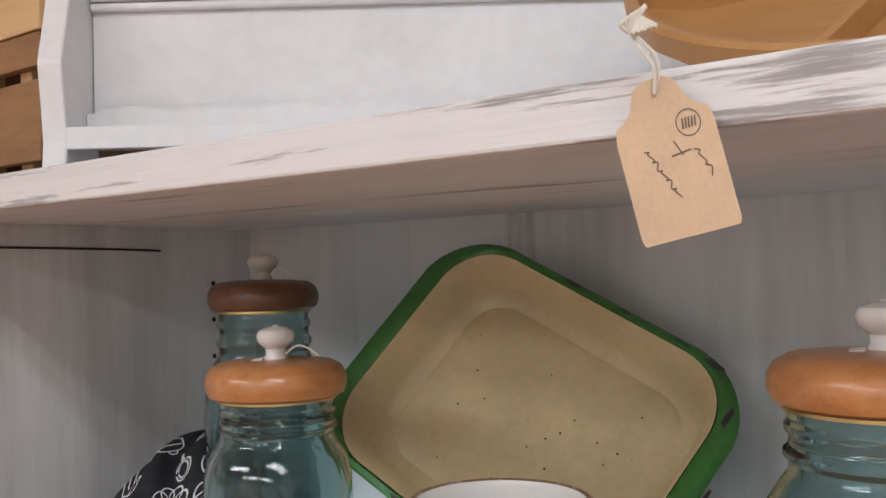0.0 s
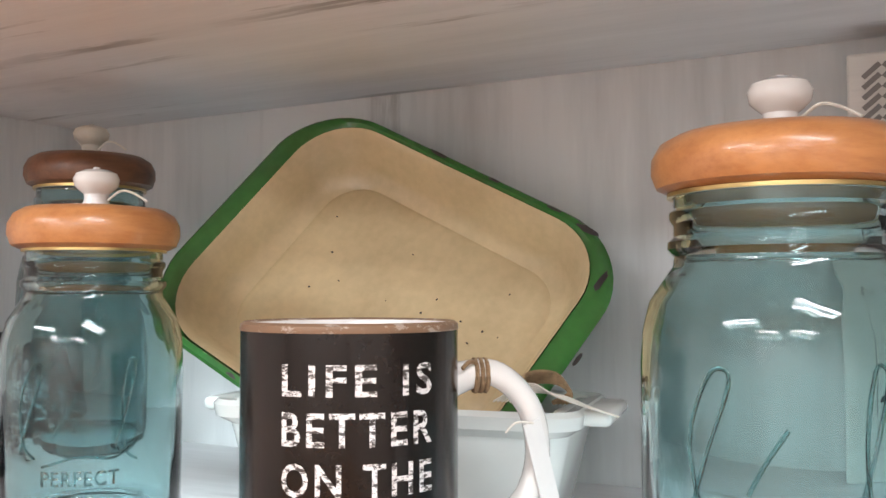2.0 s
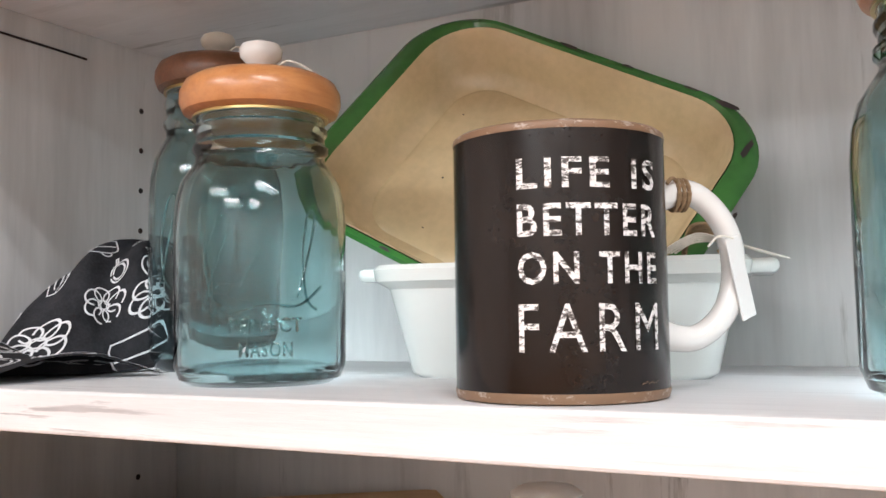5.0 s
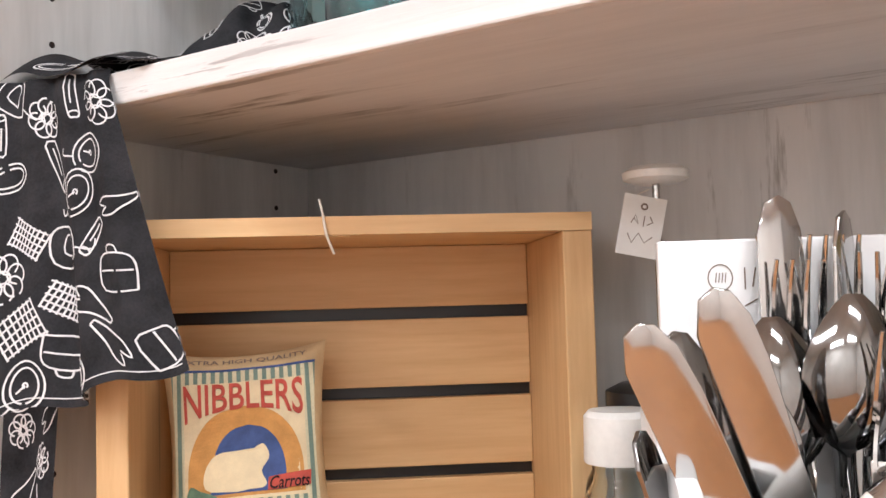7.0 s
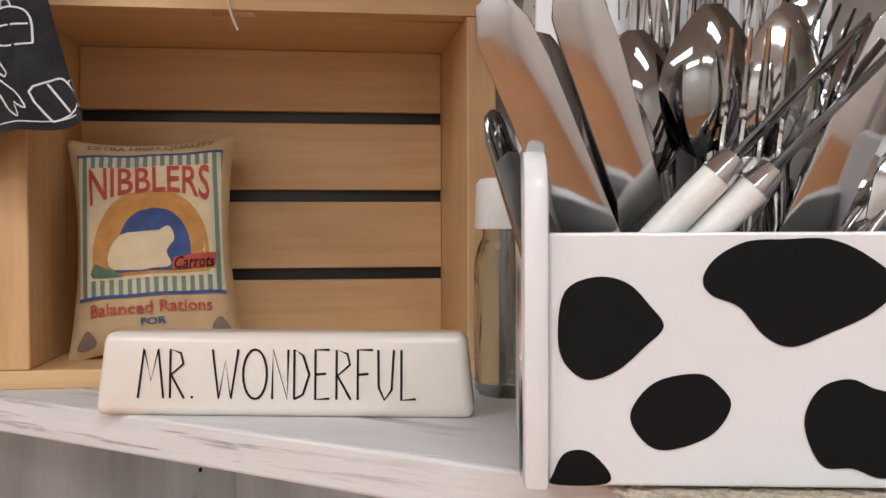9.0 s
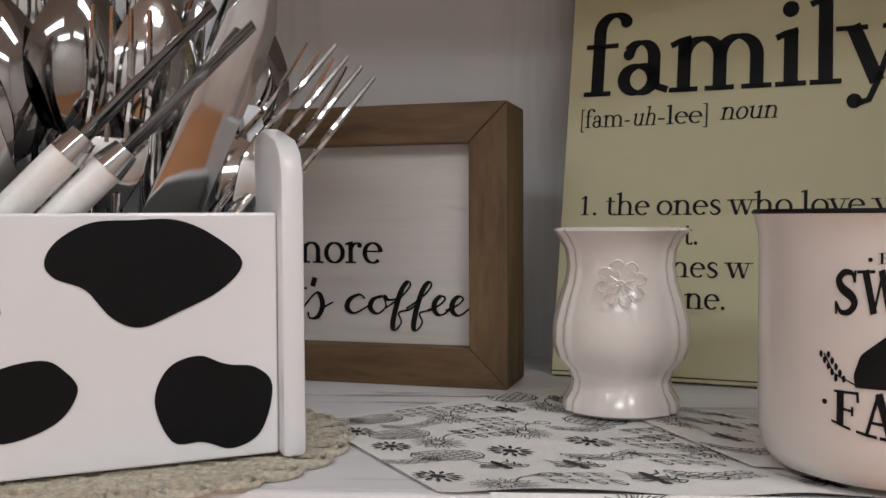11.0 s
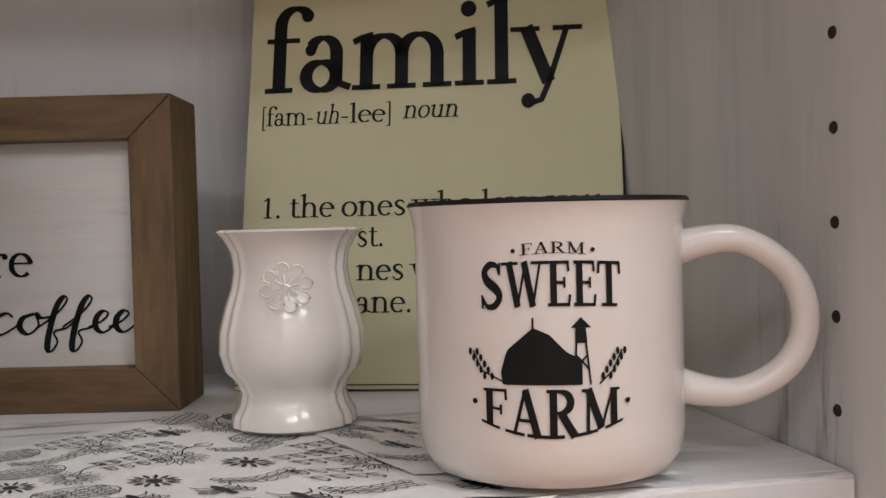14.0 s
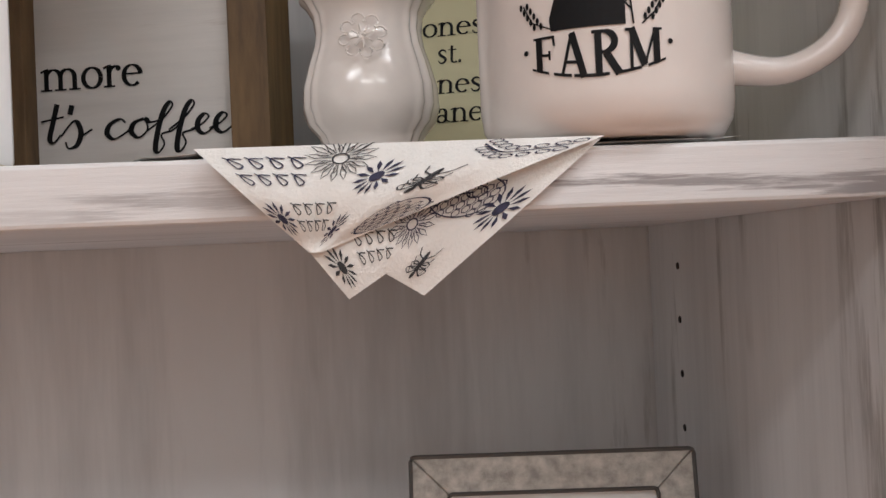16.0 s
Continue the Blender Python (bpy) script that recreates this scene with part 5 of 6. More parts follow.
# ---- crocheted doily ----
dy = thing("crocheted_doily", "ecru crocheted doily under the cutlery holder", "doily", pose(0.5620, -0.2720, Z_CRATE, 0, 0, 10))
R = 0.076
part("mat", lathe([(0.0, 0.0002), (R * 0.9, 0.0002), (R * 0.9, 0.0022), (0.0, 0.0022)], 64), M_doily, dy)
bm = bmesh.new()
for ring_r, cnt in ((R * 0.5, 30), (R * 0.66, 40), (R * 0.8, 48)):
    for k in range(cnt):
        a = 2 * math.pi * k / cnt
        add_tube(bm, [(ring_r * math.cos(a) + 0.0045 * math.cos(b), ring_r * math.sin(a) + 0.0045 * math.sin(b), 0.0022) for b in [i * math.pi / 4 for i in range(8)]], 0.0009, 5, True)
part("crochet_stitching", bm, M_doily, dy)["kind"] = "stuff"
bm = bmesh.new()
for k in range(26):
    a = 2 * math.pi * k / 26
    for rr, w in ((0.010, 0.0013), (0.0055, 0.0013)):
        add_tube(bm, [(R * 0.93 * math.cos(a) + rr * math.cos(b), R * 0.93 * math.sin(a) + rr * math.sin(b), 0.0016) for b in [i * math.pi / 6 for i in range(12)]], w, 5, True)
part("scalloped_edge", bm, M_doily, dy, "scalloped crochet edge")

# ---- bottle and press behind the holder ----
bt = thing("capped_bottle", "clear glass bottle with white cap beside crate", "bottle", pose(0.400, -0.176, Z_CRATE) @ Matrix.Diagonal((1.07, 1.07, 1.24, 1)))
part("body", lathe([(0.0, 0.001), (0.017, 0.0), (0.0195, 0.003), (0.0195, 0.060), (0.0175, 0.068), (0.015, 0.072), (0.015, 0.082), (0.0135, 0.082), (0.0135, 0.070), (0.0175, 0.060), (0.0175, 0.006), (0.0, 0.005)], 40), M_clear, bt, "", True).visible_shadow = False
part("cap", lathe([(0.0, 0.0985), (0.016, 0.0985), (0.0185, 0.096), (0.019, 0.0765), (0.0185, 0.0755), (0.016, 0.0755)], 40), M_pearl, bt, "white plastic cap", True)
pr_ = thing("coffee_press", "glass coffee press with black lid and white knob", "coffee press", pose(0.405, -0.118, Z_CRATE) @ Matrix.Scale(1.094, 4))
part("beaker", lathe([(0.0, 0.001), (0.029, 0.0), (0.031, 0.003), (0.031, 0.105), (0.0295, 0.105), (0.0295, 0.004), (0.0, 0.004)], 40), M_clear, pr_, "", True).visible_shadow = False
part("lid", lathe([(0.0, 0.122), (0.024, 0.121), (0.032, 0.117), (0.0325, 0.100), (0.0316, 0.100), (0.0316, 0.112), (0.0, 0.113)], 40), M_black_plastic_and_shade, pr_, "black plastic lid", True)
part("rod", tube([(0, 0, 0.120), (0, 0, 0.18), (0, 0, 0.232)], 0.0022, 10), M_steel, pr_, "", True)
part("knob", lathe([(0.0, 0.231), (0.012, 0.231), (0.018, 0.2335), (0.0185, 0.2375), (0.014, 0.2405), (0.0, 0.2415)], 36), M_pearl, pr_, "flat white knob", True)
tg = box((-0.012, -0.0004, -0.034), (0.012, 0.0004, 0.0), 0.0003)
bmesh.ops.rotate(tg, verts=tg.verts, matrix=Matrix.Rotation(radians(12), 3, "Y"))
bmesh.ops.rotate(tg, verts=tg.verts, matrix=Matrix.Rotation(radians(34), 3, "Z"))
bmesh.ops.translate(tg, verts=tg.verts, vec=(-0.004, -0.005, 0.224))
part("price_tag", tg, M_paper, pr_, "white price tag with illegible marks")
bm = bmesh.new()
tag_face = Matrix.Translation((-0.004, -0.005, 0.224)) @ Matrix.Rotation(radians(34), 4, "Z") @ Matrix.Rotation(radians(12), 4, "Y")
for pts in ([(-0.006, -0.016), (-0.004, -0.011), (-0.002, -0.016), (-0.005, -0.013)], [(0.001, -0.011), (0.001, -0.017)], [(0.004, -0.011), (0.006, -0.014), (0.003, -0.016)], [(-0.007, -0.022), (-0.004, -0.027), (-0.001, -0.021), (0.003, -0.026), (0.007, -0.022)]):
    stroke(bm, pts, 0.0006, lambda u, v: tag_face @ Vector((u, -0.0007, v)))
stroke(bm, ellipse(0.0, -0.006, 0.0016, 0.0016, 10), 0.0010, lambda u, v: tag_face @ Vector((u, -0.0007, v)), True)
part("pencil_marks", bm, M_ink_soft, pr_, "illegible pencil marks")["kind"] = "stuff"
part("tag_thread", tube(spline([(-0.002, -0.004, 0.228), (-0.010, -0.006, 0.224), (-0.013, -0.008, 0.214)]), 0.0004, 5), M_thread, pr_)

# ---- framed coffee sign ----
fs = thing("framed_coffee_sign", "brown wood framed whitewashed sign with coffee words", "framed sign", pose(0.7035, -0.1465, Z_CRATE, 0, 0, -12))
FW, FH, FD, FB = 0.154, 0.1495, 0.042, 0.0208
part("frame_bottom", prism([(-FW, 0), (0, 0), (-FB, FB), (-FW + FB, FB)], FD, bevel=0.0007), M_frame, fs)
part("frame_top", prism([(-FW, FH), (-FW + FB, FH - FB), (-FB, FH - FB), (0, FH)], FD, bevel=0.0007), M_frame, fs)
part("frame_side", prism([(-FW, 0.0002), (-FW + FB, FB + 0.0002), (-FW + FB, FH - FB - 0.0002), (-FW, FH - 0.0002)], FD, bevel=0.0007), M_frame_v, fs)
part("frame_side", prism([(0, 0.0002), (0, FH - 0.0002), (-FB, FH - FB - 0.0002), (-FB, FB + 0.0002)], FD, bevel=0.0007), M_frame_v, fs)
part("board", box((-FW + FB - 0.001, 0.012, FB - 0.001), (-FB + 0.001, 0.018, FH - FB + 0.001)), M_board, fs, "whitewashed sign board")
fc = flat_at(0.0115)
part("sign_word", serif("more", fc, -0.1305, 0.0580, 0.0645, 0.0118, 0.22), M_ink, fs, "black serif word more")["kind"] = "stuff"


def script(lines, width):
    """Brushed writing: broad on the way down, fine on the way up."""
    bm = bmesh.new()
    for pts in lines:
        sp = spline([(*q, 0) for q in pts], 8)
        ws = []
        for i, p in enumerate(sp):
            d = sp[min(len(sp) - 1, i + 1)] - sp[max(0, i - 1)]
            down = max(0.0, -d.y / max(1e-9, d.length))
            ws.append(width * (0.34 + 0.66 * down))
        ws = [(ws[max(0, i - 1)] + 2 * w + ws[min(len(ws) - 1, i + 1)]) / 4 for i, w in enumerate(ws)]
        ribbon(bm, [(p.x, p.y) for p in sp], ws, fc)
    return bm


def loop_c(x, z, w, h):
    return [(x + w * 0.95, z + h * 0.80), (x + w * 0.70, z + h), (x + w * 0.25, z + h * 0.75), (x + w * 0.10, z + h * 0.3), (x + w * 0.4, z), (x + w * 0.9, z + h * 0.25), (x + w * 1.3, z + h * 0.6)]


def loop_o(x, z, w, h):
    return [(x + w * 0.7, z + h * 0.95), (x + w * 0.25, z + h * 0.75), (x + w * 0.12, z + h * 0.3), (x + w * 0.45, z), (x + w * 0.85, z + h * 0.4), (x + w * 0.75, z + h * 0.95), (x + w * 0.95, z + h * 0.75), (x + w * 1.35, z + h * 0.8)]


def loop_e(x, z, w, h):
    return [(x - w * 0.25, z + h * 0.25), (x + w * 0.4, z + h * 0.5), (x + w * 0.8, z + h * 0.85), (x + w * 0.55, z + h), (x + w * 0.2, z + h * 0.7), (x + w * 0.15, z + h * 0.25), (x + w * 0.5, z), (x + w * 1.0, z + h * 0.25), (x + w * 1.35, z + h * 0.6)]


def loop_f(x, z, w, h):
    return [(x - w * 0.35, z + h * 0.3), (x + w * 0.4, z + h * 0.9), (x + w * 0.85, z + h * 1.5), (x + w * 0.75, z + h * 1.72), (x + w * 0.45, z + h * 1.3), (x + w * 0.15, z + h * 0.3), (x + w * 0.0, z - h * 0.6), (x + w * 0.15, z - h * 0.82), (x + w * 0.42, z - h * 0.4), (x + w * 0.3, z + h * 0.08), (x + w * 0.8, z + h * 0.25), (x + w * 1.1, z + h * 0.5)]


zc, hc = 0.0368, 0.0104
SCRIPT = [loop_c(-0.0950, zc, 0.0125, hc), loop_o(-0.0815, zc, 0.0125, hc), loop_f(-0.0670, zc, 0.0120, hc), loop_f(-0.0550, zc, 0.0120, hc), loop_e(-0.0445, zc, 0.0095, hc), loop_e(-0.0345, zc, 0.0095, hc),
          [(-0.1215, zc + 0.0205), (-0.1245, zc + 0.010), (-0.1265, zc + 0.002), (-0.1240, zc), (-0.1200, zc + 0.004)], [(-0.1310, zc + 0.0115), (-0.1180, zc + 0.0135)], [(-0.1130, zc + 0.0195), (-0.1145, zc + 0.0145)],
          [(-0.1200, zc + 0.003), (-0.1120, zc + 0.0110), (-0.1085, zc + 0.005), (-0.1110, zc - 0.002), (-0.1160, zc - 0.0035), (-0.1175, zc)], [(-0.1095, zc + 0.002), (-0.1020, zc + 0.006)]]
part("sign_script", script(SCRIPT, 0.0031), M_ink, fs, "black brushed words it's coffee")["kind"] = "stuff"

# ---- family word board ----
FA = Matrix.Translation((0.8035, -0.1290, Z_CRATE + 0.0015)) @ Matrix.Rotation(radians(-18), 4, "Z") @ Matrix.Rotation(radians(-14), 4, "X")
fa = thing("family_board", "pale olive word board with black serif text, leaning", "word board", FA)
part("board", box((-0.0800, 0, 0), (0.1235, 0.009, 0.272), 0.0006), M_yellow, fa)
part("board_edge", box((0.1236, 0.0003, 0.0003), (0.1246, 0.0092, 0.272)), M_ink, fa, "black painted edge")
ff = flat_at(-0.0004)
part("title_word", serif("family", ff, -0.0725, 0.1735, 0.1632, 0.0327, 0.25), M_ink, fa, "large black serif word family")["kind"] = "stuff"
for text, tx, tw_, tz, size, lean in (("[fam-", -0.0730, 0.0305, 0.1440, 0.0074, 0), ("uh", -0.0420, 0.0140, 0.1442, 0.0074, 0.2), ("-lee]", -0.0275, 0.0295, 0.1443, 0.0074, 0), ("noun", 0.0068, 0.0305, 0.1456, 0.0074, 0.2),
                                      ("1. the ones who love you", -0.0700, 0.1830, 0.0915, 0.0084, 0), ("st.", -0.0170, 0.0150, 0.0748, 0.0084, 0), ("nes w", -0.0168, 0.0420, 0.0566, 0.0084, 0), ("ane.", -0.0170, 0.0305, 0.0394, 0.0084, 0)):
    part("text_line", serif(text, ff, tx, tw_, tz, size, 0.20, None, lean), M_ink, fa, "black serif text reading " + text.strip("[]-. "))["kind"] = "stuff"
bm = bmesh.new()
stroke(bm, [(-0.08, 0.0022), (0.122, 0.0022)], 0.0006, ff)
part("lower_line", bm, M_ink, fa)

# ---- ivory vase ----


def lobes(a, z):
    """Four panels that meet in double ribs."""
    d = abs((math.degrees(a) - 264 + 90) % 180 - 90)
    return 0.99 + 0.034 * math.exp(-((d - 49) / 4.0) ** 2) + 0.040 * math.exp(-((d - 62) / 4.0) ** 2) - 0.02 * math.exp(-((d - 55.5) / 2.5) ** 2)


vs = thing("ivory_vase", "ivory glazed lobed ceramic vase with raised rosette", "vase", pose(0.7548, -0.2010, Z_CRATE + 0.0022) @ Matrix.Diagonal((1, 1, 0.968, 1)))
VP = [(0.0, 0.001), (0.024, 0.0), (0.0265, 0.0015), (0.0262, 0.006), (0.0232, 0.011), (0.0224, 0.0155), (0.0245, 0.0205), (0.0290, 0.0255), (0.0312, 0.033), (0.0308, 0.042), (0.0282, 0.052), (0.0253, 0.061), (0.0243, 0.068), (0.0252, 0.0755), (0.0285, 0.0815), (0.0312, 0.0842), (0.0300, 0.0852),
      (0.0272, 0.082), (0.0236, 0.076), (0.0222, 0.070), (0.0262, 0.052), (0.029, 0.038), (0.024, 0.022), (0.0, 0.016)]
part("body", lathe([(r, z) for r, z in VP], 240, wave=lobes), M_vase, vs, "", True)
ro = bmesh.new()


def vput(u, v):
    r = 0.0248 + (0.0306 - 0.0248) * max(0, (0.066 - v) / 0.02) * 0.55 + 0.0028
    a = radians(264) + u / r
    return Vector((r * 1.035 * math.cos(a), r * 1.035 * math.sin(a), v))


for k in range(8):
    a = k * math.pi / 4 + 0.2
    cx, cz = 0.0076 * math.cos(a), 0.0615 + 0.0076 * math.sin(a)
    add_tube(ro, [vput(cx + 0.0026 * math.cos(a + b), cz + 0.0026 * math.sin(a + b)) for b in [-2.2 + i * 0.55 for i in range(9)]], 0.00055, 5)
    add_tube(ro, [vput(0.0018 * math.cos(a), 0.0615 + 0.0018 * math.sin(a)), vput(0.0052 * math.cos(a), 0.0615 + 0.0052 * math.sin(a))], 0.0006, 5)
add_tube(ro, [vput(0.0012 * math.cos(b), 0.0615 + 0.0012 * math.sin(b)) for b in [i * math.pi / 4 for i in range(8)]], 0.0007, 5, True)
part("rosette", ro, M_vase, vs, "raised scrolled rosette", True)["kind"] = "stuff"

# ---- white farm mug ----
MR, MH = 0.0435, 0.0885
fm = thing("white_farm_mug", "white stoneware camp mug with black barn print", "mug", pose(0.8377, -0.2956, Z_CRATE + 0.003, 0, 0, -18) @ Matrix.Diagonal((1.03, 1.03, 1.0, 1)))
part("body", lathe([(0.0, 0.002), (0.034, 0.0), (0.0395, 0.002), (0.0425, 0.007), (MR, 0.014), (MR, 0.074), (MR + 0.0004, 0.081), (MR + 0.0015, 0.0862), (MR + 0.0021, 0.0876), (MR + 0.0014, 0.0884), (MR - 0.0006, 0.084), (MR - 0.0035, 0.074), (MR - 0.0035, 0.012), (0.0, 0.007)], 80), M_stoneware, fm, "", True)
part("rim", lathe([(MR + 0.0018, 0.0874), (MR + 0.0026, 0.0880), (MR + 0.0018, 0.0892), (MR + 0.0004, 0.0888)], 80, True), M_ink, fm, "black rim line", True)
mh = mug_handle(MR, 0.0250, 0.0715, 0.0395, 0.0046, 1.0, M_stoneware, fm)
mh.rotation_euler = (0, 0, radians(2))
fr_ = on_cylinder(MR + 0.0004, radians(-90))


def smile(d):
    return lambda u, v: (u, v + d * (1 - (2 * u - 1) ** 2))


def hung(u, v):
    """A level top and a foot that sags in the middle."""
    return u, 1 - (1 - v) * (0.70 + 0.30 * (1 - (2 * u - 1) ** 2))


part("print_word", serif("FARM", fr_, -0.0075, 0.0190, 0.0720, 0.0034, 0.15, smile(0.18)), M_ink, fm, "small black word FARM")
part("print_word", serif("SWEET", fr_, -0.0203, 0.0424, 0.0562, 0.0134, 0.20, smile(0.06)), M_ink, fm, "black word SWEET")
part("print_word", serif("FARM", fr_, -0.0203, 0.0420, 0.0178, 0.0146, 0.20, hung), M_ink, fm, "black word FARM")


def fr_up(u, v):
    return fr_(u + 0.0016, v + 0.0075)


bm = bmesh.new()
fill_wide(bm, [(-0.0150, 0.0262), (-0.0155, 0.0300), (-0.0135, 0.0365), (-0.0058, 0.0432), (-0.0012, 0.0412), (0.0036, 0.0360), (0.0082, 0.0335), (0.0082, 0.0262)], fr_up)
fill(bm, [(0.0062, 0.0385), (0.0098, 0.0385), (0.0094, 0.0430), (0.0064, 0.0430)], fr_up)
fill(bm, [(0.0050, 0.0430), (0.0110, 0.0430), (0.0080, 0.0462)], fr_up)
for a, b in (((0.0066, 0.0385), (0.0058, 0.0262)), ((0.0094, 0.0385), (0.0106, 0.0262)), ((0.0064, 0.035), (0.0100, 0.031)), ((0.0098, 0.035), (0.0062, 0.031)), ((-0.0058, 0.043), (-0.0058, 0.0462))):
    stroke(bm, [a, b], 0.0006, fr_up)
for sx in (-1, 1):
    stem = [(sx * 0.0150 - 0.0018 * sx, 0.0262), (sx * 0.0195 - 0.002, 0.0300), (sx * 0.0225 - 0.002, 0.0360)]
    stroke(bm, stem, 0.0005, fr_up)
    for k in range(5):
        cx, cz = sx * (0.0175 + 0.0012 * k) - 0.002, 0.0285 + 0.0018 * k
        for dx in (-0.0012, 0.0012):
            fill(bm, [(cx + dx + 0.0006 * math.cos(a), cz + 0.0012 * math.sin(a)) for a in [i * math.pi / 4 for i in range(8)]], fr_up)
    fill(bm, ellipse(sx * 0.0232 + 0.0006, 0.0282, 0.0009, 0.0009, 8), fr_)
    fill(bm, ellipse(sx * 0.0115 + 0.0020, 0.0734, 0.0007, 0.0007, 8), fr_)
part("barn_print", bm, M_ink, fm, "black barn and wheat print")["kind"] = "stuff"

# ---- floral tea towel ----
ft = thing("floral_tea_towel", "cream cotton tea towel with ink flower print", "tea towel", pose(0, 0, 0))


def flat_cloth(a, b):
    # a: from the far left corner towards the right, b: from the wall side to the shelf edge
    p = Vector((0.618, -0.228)) * (1 - a) * (1 - b) + Vector((0.730, -0.142)) * a * (1 - b) + Vector((0.682, -0.3300)) * (1 - a) * b + Vector((0.862, -0.3285)) * a * b
    z = 0.0012 + 0.0022 * max(0, math.sin(8 * a + 6 * b)) * b * b * (1 - 0.8 * a) + 0.0016 * math.exp(-((a - 0.35 - 0.3 * b) / 0.09) ** 2) * b
    return Vector((p.x, p.y, Z_CRATE + z))


def right_flap(a, b):
    p = Vector((0.730, -0.1425)) * (1 - a) * (1 - b) + Vector((0.806, -0.214)) * a * (1 - b) + Vector((0.790, -0.296)) * (1 - a) * b + Vector((0.876, -0.324)) * a * b
    return Vector((p.x, p.y, Z_CRATE + 0.0020 + 0.0006 * math.sin(8 * a)))


def hang_left(a, b):
    # folded corner in front: level along the shelf edge, its point down and aside
    x = (0.6985 + 0.1285 * a) * (1 - b) + (0.7325 + 0.004 * a) * b
    z = 0.0028 * (1 - b) - 0.0305 * b - 0.0010 * math.sin(6 * a) * b * (1 - b) * 4
    return Vector((x, -0.3345 - 0.0060 * math.sin(math.pi * min(1, b * 1.1)) - 0.0035 * b - 0.0012 * math.sin(11 * a) * b * (1 - b) * 4, Z_CRATE + z))


def hang_right(a, b):
    # the layer behind it, ending in two soft points
    x = (0.7080 + 0.1180 * a) * (1 - b) + (0.7440 + 0.0235 * a) * b
    dip = 0.0075 * (1 - abs(2 * a - 1)) * b ** 3
    return Vector((x, -0.3330 - 0.0025 * math.sin(math.pi * b) - 0.002 * math.sin(5 * a) * b, Z_CRATE + 0.0020 * (1 - b) - 0.0455 * b + dip))


def flower(u, v, r, n):
    out = []
    for k in range(n):
        a = 2 * math.pi * k / n
        out.append([(u + r * 0.3 * math.cos(a), v + r * 0.3 * math.sin(a)), (u + r * 0.72 * math.cos(a - 0.13), v + r * 0.72 * math.sin(a - 0.13)), (u + r * math.cos(a), v + r * math.sin(a)), (u + r * 0.72 * math.cos(a + 0.13), v + r * 0.72 * math.sin(a + 0.13))])
    return out


